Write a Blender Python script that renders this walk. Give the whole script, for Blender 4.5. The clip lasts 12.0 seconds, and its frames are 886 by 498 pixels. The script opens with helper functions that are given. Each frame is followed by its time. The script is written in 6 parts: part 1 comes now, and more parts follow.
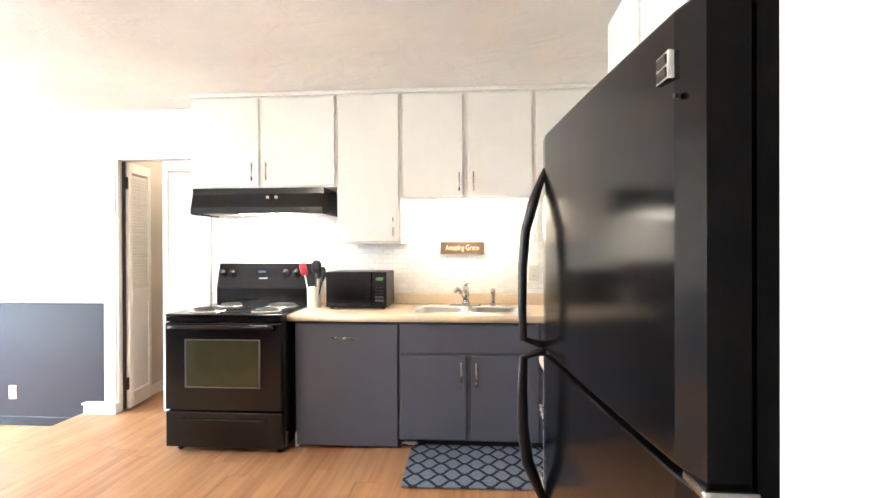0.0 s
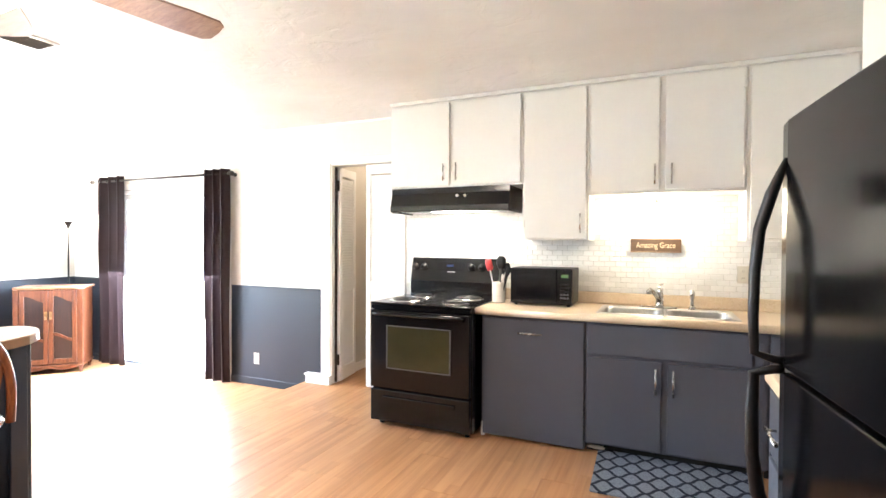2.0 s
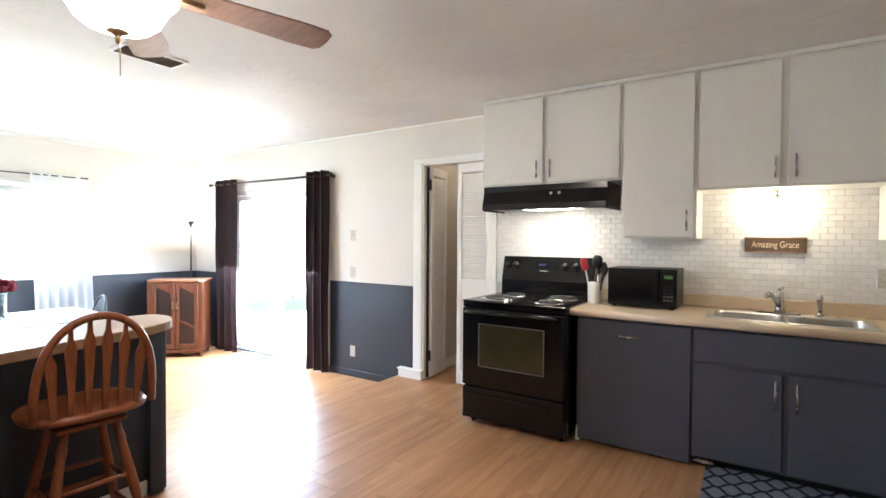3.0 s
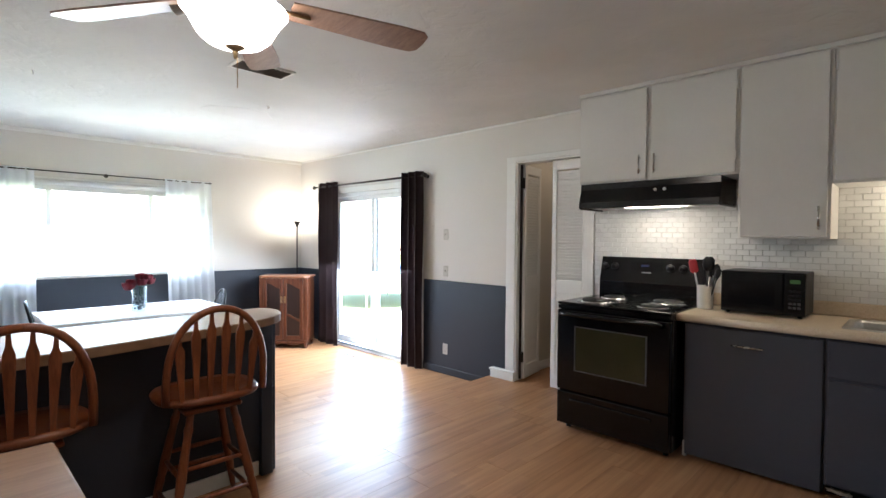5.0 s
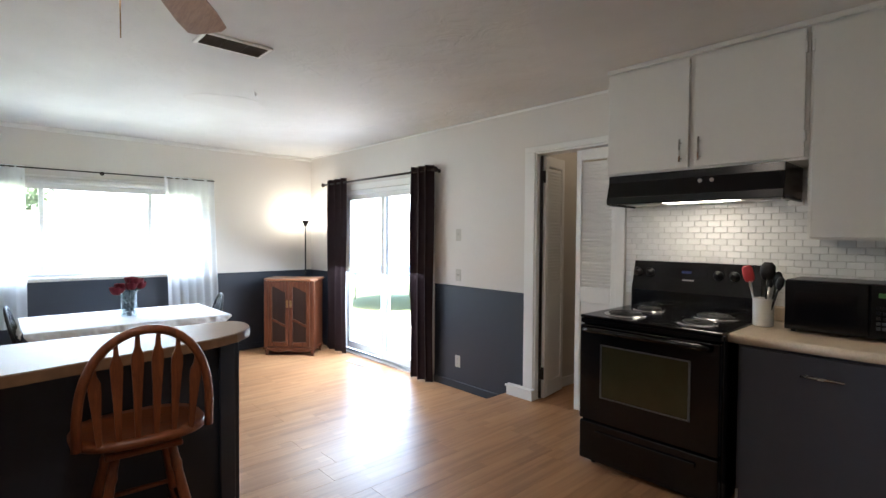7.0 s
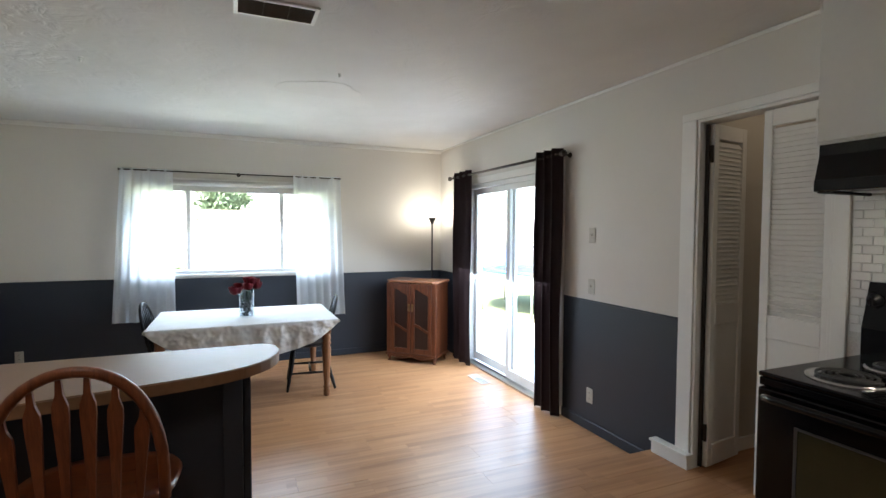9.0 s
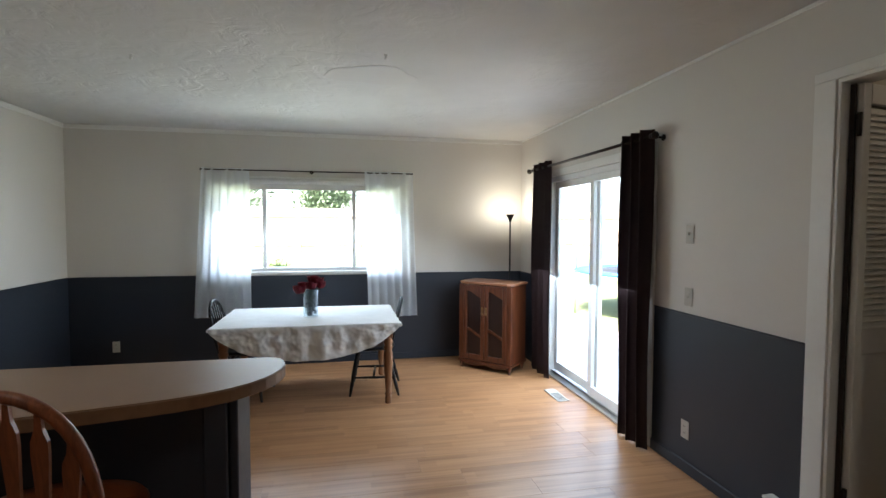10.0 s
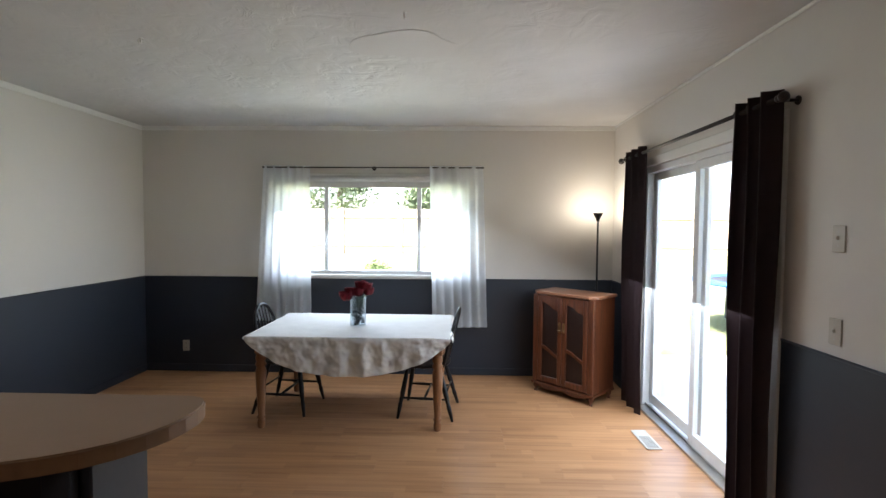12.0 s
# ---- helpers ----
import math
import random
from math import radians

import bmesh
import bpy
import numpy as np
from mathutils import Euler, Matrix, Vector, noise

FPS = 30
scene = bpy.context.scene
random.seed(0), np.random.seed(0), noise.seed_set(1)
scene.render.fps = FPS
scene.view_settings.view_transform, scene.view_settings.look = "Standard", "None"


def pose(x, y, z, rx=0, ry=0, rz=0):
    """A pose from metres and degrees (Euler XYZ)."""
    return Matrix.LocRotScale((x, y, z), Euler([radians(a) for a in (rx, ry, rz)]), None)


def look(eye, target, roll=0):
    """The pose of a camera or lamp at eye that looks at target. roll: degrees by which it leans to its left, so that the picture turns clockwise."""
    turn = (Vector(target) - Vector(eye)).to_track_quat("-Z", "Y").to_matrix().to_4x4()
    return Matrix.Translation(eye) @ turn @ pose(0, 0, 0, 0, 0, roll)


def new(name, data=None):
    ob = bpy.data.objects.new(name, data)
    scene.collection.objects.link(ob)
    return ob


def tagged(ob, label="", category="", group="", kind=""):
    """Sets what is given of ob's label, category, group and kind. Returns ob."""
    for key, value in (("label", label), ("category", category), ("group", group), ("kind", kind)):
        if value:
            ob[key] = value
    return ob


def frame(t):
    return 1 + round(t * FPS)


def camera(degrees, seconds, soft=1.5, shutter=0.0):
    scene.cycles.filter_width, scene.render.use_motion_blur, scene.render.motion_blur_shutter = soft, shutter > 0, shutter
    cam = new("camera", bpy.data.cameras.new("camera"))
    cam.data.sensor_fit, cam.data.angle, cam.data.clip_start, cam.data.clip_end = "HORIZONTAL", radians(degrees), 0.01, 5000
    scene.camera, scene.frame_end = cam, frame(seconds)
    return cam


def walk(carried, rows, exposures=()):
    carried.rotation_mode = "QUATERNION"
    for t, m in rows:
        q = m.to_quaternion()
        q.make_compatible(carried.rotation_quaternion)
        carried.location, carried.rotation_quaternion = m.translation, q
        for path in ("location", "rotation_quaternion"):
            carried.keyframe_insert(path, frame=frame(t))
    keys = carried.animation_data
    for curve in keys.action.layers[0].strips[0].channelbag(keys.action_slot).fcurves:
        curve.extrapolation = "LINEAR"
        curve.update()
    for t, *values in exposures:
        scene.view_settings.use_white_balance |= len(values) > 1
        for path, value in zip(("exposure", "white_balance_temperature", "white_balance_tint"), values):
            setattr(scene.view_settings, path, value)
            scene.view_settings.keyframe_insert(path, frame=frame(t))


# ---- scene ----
cam = camera(83.8, 12.0)
PATH = [
    (0, (0.449, 0.461, 1.345), (0.3, 2.455, 1.338), -0.2),
    (0.5, (0.426, 0.458, 1.347), (0.17, 2.441, 1.337), -0.1),
    (1, (0.396, 0.447, 1.354), (-0.023, 2.403, 1.338), -0.1),
    (1.5, (0.364, 0.432, 1.36), (-0.251, 2.336, 1.336), 0.0),
    (2, (0.336, 0.428, 1.36), (-0.465, 2.26, 1.33), 0.3),
    (2.5, (0.303, 0.418, 1.366), (-0.658, 2.172, 1.328), 0.2),
    (3, (0.284, 0.411, 1.364), (-0.818, 2.079, 1.323), 0.4),
    (3.5, (0.273, 0.413, 1.373), (-0.949, 1.996, 1.326), 0.3),
    (3.7, (0.268, 0.41, 1.373), (-0.996, 1.961, 1.323), 0.3),
    (5.5, (0.242, 0.451, 1.366), (-1.162, 1.875, 1.32), 0.4),
    (6, (0.192, 0.552, 1.366), (-1.224, 1.963, 1.318), 0.3),
    (6.5, (0.114, 0.718, 1.375), (-1.319, 2.111, 1.325), 0.4),
    (6.7, (0.08, 0.794, 1.378), (-1.362, 2.171, 1.327), 0.4),
    (8.3, (-0.236, 1.452, 1.419), (-1.942, 2.507, 1.354), 0.2),
    (8.5, (-0.278, 1.532, 1.423), (-2.02, 2.511, 1.355), 0.2),
    (9, (-0.394, 1.754, 1.434), (-2.234, 2.535, 1.355), 0.3),
    (9.5, (-0.528, 1.961, 1.435), (-2.438, 2.547, 1.351), 0.3),
    (10, (-0.708, 2.16, 1.439), (-2.667, 2.555, 1.347), 0.2),
    (10.5, (-0.864, 2.308, 1.435), (-2.85, 2.527, 1.345), 0.3),
    (11, (-1.013, 2.456, 1.446), (-3.009, 2.535, 1.351), 0.2),
    (11.5, (-1.153, 2.592, 1.427), (-3.151, 2.596, 1.342), 0.4),
    (12, (-1.307, 2.676, 1.433), (-3.304, 2.621, 1.344), 0.4),
]
walk(cam, [(t, look(eye, target, roll)) for t, eye, target, roll in PATH],
     [(0.0, 6.75, 6250, 13), (1.0, 6.72, 6250, 13), (2.0, 6.55, 6200, 12), (2.5, 6.1, 6150, 12), (3.0, 5.42, 6100, 12), (3.5, 5.0, 6050, 12), (5.5, 4.4, 6050, 12), (6.5, 4.25, 6100, 12),
      (8.5, 3.82, 6200, 11), (9.5, 3.4, 6300, 10), (10.5, 3.12, 6400, 10), (12.0, 3.12, 6600, 14)])

# ---- world, sun, large lights ----
world = bpy.data.worlds.new("overcast_sky")
scene.world = world
world.use_nodes = True
wn = world.node_tree.nodes
sky = wn.new("ShaderNodeTexSky")
sky.sky_type = "NISHITA"
sky.sun_disc = False
sky.sun_elevation, sky.sun_rotation = radians(52), radians(130)
sky.dust_density = 3.0
wn["Background"].inputs[1].default_value = 0.15
world.node_tree.links.new(sky.outputs[0], wn["Background"].inputs[0])

sun = new("sun", bpy.data.lights.new("sun", "SUN"))
sun.data.energy, sun.data.angle, sun.data.color = 5.0, radians(12), (1.0, 0.96, 0.9)
sun.matrix_world = look((0, 0, 20), (-12, 10, 0))


def area_lamp(name, eye, target, sx, sy, watts, colour):
    ob = new(name, bpy.data.lights.new(name, "AREA"))
    ob.data.shape, ob.data.size, ob.data.size_y = "RECTANGLE", sx, sy
    ob.data.energy, ob.data.color = watts, colour
    ob.matrix_world = look(eye, target)
    return ob


def bulb(name, at, watts, colour, radius):
    ob = new(name, bpy.data.lights.new(name, "POINT"))
    ob.location, ob.data.energy, ob.data.color, ob.data.shadow_soft_size = at, watts, colour, radius
    return ob


area_lamp("window_daylight", (-6.47, 1.79, 1.42), (-4.6, 1.79, 0.1), 1.9, 0.9, 4.2, (0.76, 0.89, 1.0))
area_lamp("patio_daylight", (-4.74, 4.33, 0.92), (-4.74, 3.55, -0.9), 1.75, 1.9, 6.0, (0.76, 0.89, 1.0))
bulb("fan_bulb", (-1.428, 1.147, 2.07), 0.19, (1.0, 0.70, 0.46), 0.05)
bulb("torchiere_bulb", (-6.13, 4.04, 1.60), 1.05, (1.0, 0.93, 0.76), 0.03)
bulb("sink_bulb", (0.32, 4.14, 1.585), 0.095, (1.0, 0.83, 0.60), 0.025)
area_lamp("hood_bulb", (-1.12, 3.985, 1.590), (-1.12, 4.06, 0), 0.22, 0.10, 0.045, (1.0, 0.82, 0.60))
# added fill light with no fixture, brightens the closet walls
bulb("closet_bulb", (-2.0, 4.95, 2.3), 0.14, (1.0, 0.82, 0.6), 0.06)

# ---- materials ----


class Mat:
    """A node material with a Principled shader and short ways to wire it."""

    def __init__(self, name, rough=0.5, metal=0.0, colour=(0.8, 0.8, 0.8), spec=0.5):
        self.m = bpy.data.materials.new(name)
        self.m.use_nodes = True
        self.n, self.l = self.m.node_tree.nodes, self.m.node_tree.links
        self.p = self.n["Principled BSDF"]
        self.p.inputs["Base Color"].default_value = (*colour, 1)
        self.p.inputs["Roughness"].default_value = rough
        self.p.inputs["Metallic"].default_value = metal
        self.p.inputs["Specular IOR Level"].default_value = spec

    def node(self, kind, **inputs):
        nd = self.n.new(kind)
        for k, v in inputs.items():
            nd.inputs[k.replace("_", " ")].default_value = v
        return nd

    def to(self, a, b):
        self.l.new(a, b)

    def coords(self, scale=(1, 1, 1), rotate=(0, 0, 0), jitter=False):
        tc = self.n.new("ShaderNodeTexCoord")
        mp = self.n.new("ShaderNodeMapping")
        mp.inputs["Scale"].default_value = scale
        mp.inputs["Rotation"].default_value = rotate
        self.to(tc.outputs["Object"], mp.inputs["Vector"])
        if jitter:
            oi = self.n.new("ShaderNodeObjectInfo")
            mul = self.n.new("ShaderNodeVectorMath")
            mul.operation = "SCALE"
            mul.inputs[0].default_value = (17.3, 31.7, 23.1)
            self.to(oi.outputs["Random"], mul.inputs["Scale"])
            self.to(mul.outputs[0], mp.inputs["Location"])
        return mp.outputs[0]

    def noise(self, vec, scale, detail=4.0, rough=0.55, distort=0.0):
        nd = self.node("ShaderNodeTexNoise", Scale=scale, Detail=detail, Roughness=rough, Distortion=distort)
        self.to(vec, nd.inputs["Vector"])
        return nd.outputs["Fac"]

    def ramp(self, fac, *stops):
        nd = self.n.new("ShaderNodeValToRGB")
        els = nd.color_ramp.elements
        while len(els) < len(stops):
            els.new(0.5)
        for e, (pos, c) in zip(els, stops):
            e.position = pos
            e.color = (*c, 1) if len(c) == 3 else c
        self.to(fac, nd.inputs[0])
        return nd.outputs[0]

    def mix(self, fac, a, b, mode="MIX"):
        nd = self.n.new("ShaderNodeMix")
        nd.data_type, nd.blend_type = "RGBA", mode
        for sock, v in ((0, fac), (6, a), (7, b)):
            if isinstance(v, (int, float)):
                nd.inputs[sock].default_value = v
            elif isinstance(v, tuple):
                nd.inputs[sock].default_value = (*v, 1)
            else:
                self.to(v, nd.inputs[sock])
        return nd.outputs[2]

    def math(self, op, a, b=0.0):
        nd = self.n.new("ShaderNodeMath")
        nd.operation = op
        for k, v in enumerate((a, b)):
            if isinstance(v, (int, float)):
                nd.inputs[k].default_value = v
            else:
                self.to(v, nd.inputs[k])
        return nd.outputs[0]

    def bump(self, height, strength=0.2, dist=0.002):
        nd = self.node("ShaderNodeBump", Strength=strength, Distance=dist)
        self.to(height, nd.inputs["Height"])
        self.to(nd.outputs[0], self.p.inputs["Normal"])

    def colour(self, sock):
        self.to(sock, self.p.inputs["Base Color"])

    def rough(self, fac, lo, hi):
        v = self.node("ShaderNodeMapRange")
        v.inputs["To Min"].default_value, v.inputs["To Max"].default_value = lo, hi
        self.to(fac, v.inputs["Value"])
        self.to(v.outputs[0], self.p.inputs["Roughness"])


def paint(name, c, rough=0.55, vary=0.06, bump=0.12, scale=9.0, fine=220.0):
    """Rolled or brushed paint: soft blotches, fine orange peel."""
    m = Mat(name, rough)
    v = m.coords()
    f = m.noise(v, scale / 6, 3)
    g = m.noise(v, scale * 4, 4)
    both = m.mix(0.4, f, g)
    lo, hi = tuple(x * (1 - vary) for x in c), tuple(min(1, x * (1 + vary)) for x in c)
    m.colour(m.ramp(both, (0.3, lo), (0.7, hi)))
    m.rough(g, rough - 0.06, rough + 0.08)
    m.bump(m.noise(v, fine, 2), bump, 0.001)
    return m.m


def wood(name, dark, light, axis="z", rough=0.35, scale=1.0, jitter=True, bump=0.15):
    """Grain stretched along one axis of the object."""
    m = Mat(name, rough)
    s = {"x": (1.2, 16, 16), "y": (16, 1.2, 16), "z": (16, 16, 1.2)}[axis]
    v = m.coords(tuple(a * scale for a in s), jitter=jitter)
    g = m.noise(v, 3.0, 7, 0.6, 0.9)
    fine = m.noise(v, 16.0, 3, 0.6)
    wide = m.noise(v, 0.6, 2)
    c = m.ramp(g, (0.3, dark), (0.68, light))
    c = m.mix(0.22, c, m.ramp(fine, (0.35, tuple(a * 0.5 for a in dark)), (0.65, light)))
    c = m.mix(m.math("MULTIPLY", wide, 0.35), c, tuple(a * 0.75 for a in dark))
    m.colour(c)
    m.rough(g, rough - 0.06, rough + 0.12)
    m.bump(fine, bump, 0.0006)
    return m.m


def plain(name, c, rough=0.4, metal=0.0, vary=0.1, scale=30.0, bump=0.03, spec=0.5):
    m = Mat(name, rough, metal, spec=spec)
    v = m.coords()
    f = m.noise(v, scale, 4)
    m.colour(m.ramp(f, (0.3, tuple(a * (1 - vary) for a in c)), (0.7, tuple(min(1, a * (1 + vary)) for a in c))))
    m.rough(m.noise(v, scale * 0.3, 3), max(0.02, rough - 0.07), rough + 0.09)
    m.bump(m.noise(v, scale * 8, 2), bump, 0.0006)
    return m.m


def glow(name, c, strength):
    m = Mat(name, 0.4, colour=tuple(a * 0.04 for a in c))
    m.p.inputs["Emission Color"].default_value = (*c, 1)
    m.p.inputs["Emission Strength"].default_value = strength
    return m.m


def clear_glass(name, tint=(0.97, 0.985, 0.98), gloss=0.0):
    """Thin pane: lets light straight through, with a sheen at grazing angles."""
    m = Mat(name)
    tr = m.node("ShaderNodeBsdfTransparent")
    tr.inputs[0].default_value = (*tint, 1)
    gl = m.node("ShaderNodeBsdfGlossy")
    gl.inputs["Roughness"].default_value = gloss
    lw = m.node("ShaderNodeLayerWeight", Blend=0.5)
    mx = m.node("ShaderNodeMixShader")
    m.to(m.math("ADD", m.math("MULTIPLY", m.math("POWER", lw.outputs["Facing"], 4.0), 0.6), 0.04), mx.inputs[0])
    m.to(tr.outputs[0], mx.inputs[1])
    m.to(gl.outputs[0], mx.inputs[2])
    m.to(mx.outputs[0], m.n["Material Output"].inputs[0])
    return m.m


def cloth(name, c, translucent, see_through, weave=900.0, rough=0.85):
    """Woven cloth that lets some light through."""
    m = Mat(name, rough, spec=0.2)
    v = m.coords()
    f = m.noise(v, 7, 4)
    col = m.ramp(f, (0.3, tuple(a * 0.92 for a in c)), (0.7, c))
    m.colour(col)
    m.bump(m.noise(v, weave, 2), 0.25, 0.0006)
    out = m.p.outputs[0]
    if translucent:
        ts = m.node("ShaderNodeBsdfTranslucent")
        m.to(col, ts.inputs[0])
        mx = m.node("ShaderNodeMixShader")
        mx.inputs[0].default_value = translucent
        m.to(out, mx.inputs[1])
        m.to(ts.outputs[0], mx.inputs[2])
        out = mx.outputs[0]
    if see_through:
        tr = m.node("ShaderNodeBsdfTransparent")
        mx = m.node("ShaderNodeMixShader")
        mx.inputs[0].default_value = see_through
        m.to(out, mx.inputs[1])
        m.to(tr.outputs[0], mx.inputs[2])
        out = mx.outputs[0]
    m.to(out, m.n["Material Output"].inputs[0])
    return m.m


WALL = paint("wall_paint", (0.665, 0.632, 0.588), 0.6, 0.02, 0.25)
TRIM = paint("trim_paint", (0.78, 0.77, 0.74), 0.4, 0.03, 0.08)
SLATE = paint("slate_wall_paint", (0.022, 0.028, 0.041), 0.5, 0.08, 0.2)
CAB_WHITE = paint("white_cabinet_paint", (0.70, 0.685, 0.65), 0.42, 0.03, 0.1)
CAB_BLUE = paint("slate_cabinet_paint", (0.064, 0.071, 0.097), 0.42, 0.06, 0.1)
BEIGE = paint("closet_paint", (0.56, 0.52, 0.46), 0.6, 0.03, 0.2)
BLACK = plain("black_enamel", (0.0035, 0.0035, 0.004), 0.15, 0.0, 0.1, 12, 0.01, 0.36)
BLACK_DOOR = plain("glossy_black_door", (0.003, 0.003, 0.0035), 0.13, 0.0, 0.1, 6, 0.01, 0.2)
BLACK_TRIM = plain("black_plastic", (0.008, 0.008, 0.009), 0.36, 0.0, 0.2, 60, 0.1, 0.3)
# olive base colour carries the room's reflection in the oven window
BLACK_GLASS = plain("oven_glass_reflection_tint", (0.036, 0.034, 0.016), 0.06, 0.0, 0.1, 5, 0.0)
DARK_GLASS = plain("dark_display_glass", (0.004, 0.004, 0.005), 0.08, 0.0, 0.1, 5, 0.0, 0.3)
CHROME = plain("chrome", (0.62, 0.62, 0.62), 0.14, 1.0, 0.05, 40, 0.02)
STEEL = plain("brushed_steel", (0.55, 0.54, 0.52), 0.3, 1.0, 0.08, 80, 0.15)
NICKEL = plain("brushed_nickel", (0.46, 0.44, 0.41), 0.26, 1.0, 0.06, 60, 0.05)
IRON = plain("coil_iron", (0.05, 0.05, 0.05), 0.5, 0.6, 0.3, 90, 0.2)
BRASS = plain("aged_brass", (0.28, 0.19, 0.10), 0.35, 1.0, 0.25, 60, 0.05)
BRONZE = plain("dark_bronze", (0.030, 0.022, 0.018), 0.4, 0.5, 0.2, 60, 0.05)
CERAMIC = plain("white_ceramic", (0.74, 0.73, 0.70), 0.2, 0.0, 0.03, 20, 0.02)
PLATE = plain("ivory_plastic", (0.50, 0.47, 0.41), 0.52, 0.0, 0.03, 30, 0.02)
VINYL = plain("white_vinyl", (0.76, 0.77, 0.77), 0.35, 0.0, 0.03, 20, 0.03)
GREY_TRIM = plain("grey_trim", (0.09, 0.09, 0.09), 0.35, 0.3, 0.1, 30)
# near-black colour stands in for unlit depth in slots, vents and recesses
DARK_HOLE = plain("dark_recess", (0.01, 0.01, 0.01), 0.8)
RED = plain("red_silicone", (0.42, 0.020, 0.025), 0.45, 0.0, 0.1, 40)
OAK = wood("oak_stain", (0.125, 0.033, 0.012), (0.30, 0.090, 0.032), "z", 0.3)
OAK_Y = wood("oak_stain_seat", (0.125, 0.033, 0.012), (0.30, 0.090, 0.032), "y", 0.28)
CABINET_WOOD = wood("walnut_stain", (0.034, 0.009, 0.004), (0.175, 0.052, 0.020), "z", 0.32)
CABINET_TOP = wood("walnut_top", (0.17, 0.065, 0.033), (0.33, 0.14, 0.07), "y", 0.28)
CABINET_DARK = wood("dark_panel", (0.010, 0.004, 0.003), (0.034, 0.012, 0.007), "z", 0.4)
PINE = wood("honey_pine", (0.15, 0.060, 0.025), (0.30, 0.135, 0.058), "z", 0.35)
EBONY = plain("black_painted_wood", (0.007, 0.007, 0.008), 0.3, 0.0, 0.25, 40, 0.08, 0.3)
SIGN_WOOD = wood("sign_board", (0.050, 0.028, 0.016), (0.13, 0.075, 0.040), "x", 0.7)
SIGN_EDGE = wood("sign_edge", (0.20, 0.13, 0.08), (0.40, 0.29, 0.18), "x", 0.7)
LETTER = plain("cream_letter", (0.62, 0.52, 0.36), 0.6)
BLADE = wood("fan_blade_wood", (0.20, 0.115, 0.080), (0.36, 0.235, 0.17), "x", 0.3)
SHEER = cloth("sheer_voile", (0.92, 0.945, 0.97), 0.74, 0.07)
LINEN = cloth("white_linen", (0.74, 0.73, 0.71), 0.12, 0.0, 700)
BROWN_CLOTH = cloth("brown_curtain_cloth", (0.045, 0.028, 0.030), 0.04, 0.0, 700, 0.45)
GLASS = clear_glass("window_glass")
VASE_GLASS = clear_glass("vase_glass", (0.86, 0.90, 0.92), 0.02)
GLOBE = glow("lit_frosted_glass", (1.0, 0.93, 0.82), 0.6)
LAMP_GLOW = glow("lit_lamp_lens", (1.0, 0.90, 0.72), 1.1)
SHADE_GLOW = glow("lit_glass_shade", (1.0, 0.86, 0.62), 0.8)
CLOCK_GLOW = glow("green_display", (0.25, 0.6, 0.15), 0.0035)
BLUE_GLOW = glow("blue_display", (0.08, 0.2, 0.8), 0.002)
PETAL = plain("rose_petal", (0.20, 0.006, 0.018), 0.6, 0.0, 0.35, 60, 0.2)
STEM = plain("stem_green", (0.03, 0.06, 0.025), 0.6, 0.0, 0.3, 60)
PEBBLE = plain("dark_pebbles", (0.03, 0.033, 0.04), 0.35, 0.0, 0.4, 60, 0.2)


def laminate(name):
    """Three-strip oak laminate: each strip has its own tone and long grain."""
    m = Mat(name, 0.24)
    tc = m.n.new("ShaderNodeTexCoord")
    sep = m.n.new("ShaderNodeSeparateXYZ")
    m.to(tc.outputs["Object"], sep.inputs[0])
    oi = m.n.new("ShaderNodeObjectInfo")
    strip = m.math("FLOOR", m.math("ADD", m.math("MULTIPLY", sep.outputs[0], 15.5), 0.5))
    off = m.math("ADD", m.math("MULTIPLY", strip, 0.37), m.math("MULTIPLY", oi.outputs["Random"], 7.0))
    block = m.math("FLOOR", m.math("ADD", m.math("MULTIPLY", sep.outputs[1], 1.7), off))
    comb = m.n.new("ShaderNodeCombineXYZ")
    m.to(strip, comb.inputs[0])
    m.to(block, comb.inputs[1])
    m.to(m.math("FLOOR", m.math("MULTIPLY", oi.outputs["Random"], 991.0)), comb.inputs[2])
    wnz = m.n.new("ShaderNodeTexWhiteNoise")
    m.to(comb.outputs[0], wnz.inputs["Vector"])
    base = m.ramp(wnz.outputs["Value"], (0.0, (0.32, 0.150, 0.066)), (0.5, (0.405, 0.200, 0.090)), (1.0, (0.48, 0.255, 0.122)))
    g = m.noise(m.coords((34, 1.3, 1), jitter=True), 1.0, 3, 0.5, 0.25)
    col = m.mix(0.42, base, m.ramp(g, (0.34, (0.25, 0.108, 0.045)), (0.5, (0.40, 0.200, 0.090)), (0.66, (0.51, 0.280, 0.138))))
    m.colour(col)
    m.rough(m.noise(m.coords((1, 1, 1), jitter=True), 2.0, 2), 0.31, 0.38)
    m.bump(g, 0.04, 0.0006)
    return m.m


FLOORING = laminate("oak_laminate")


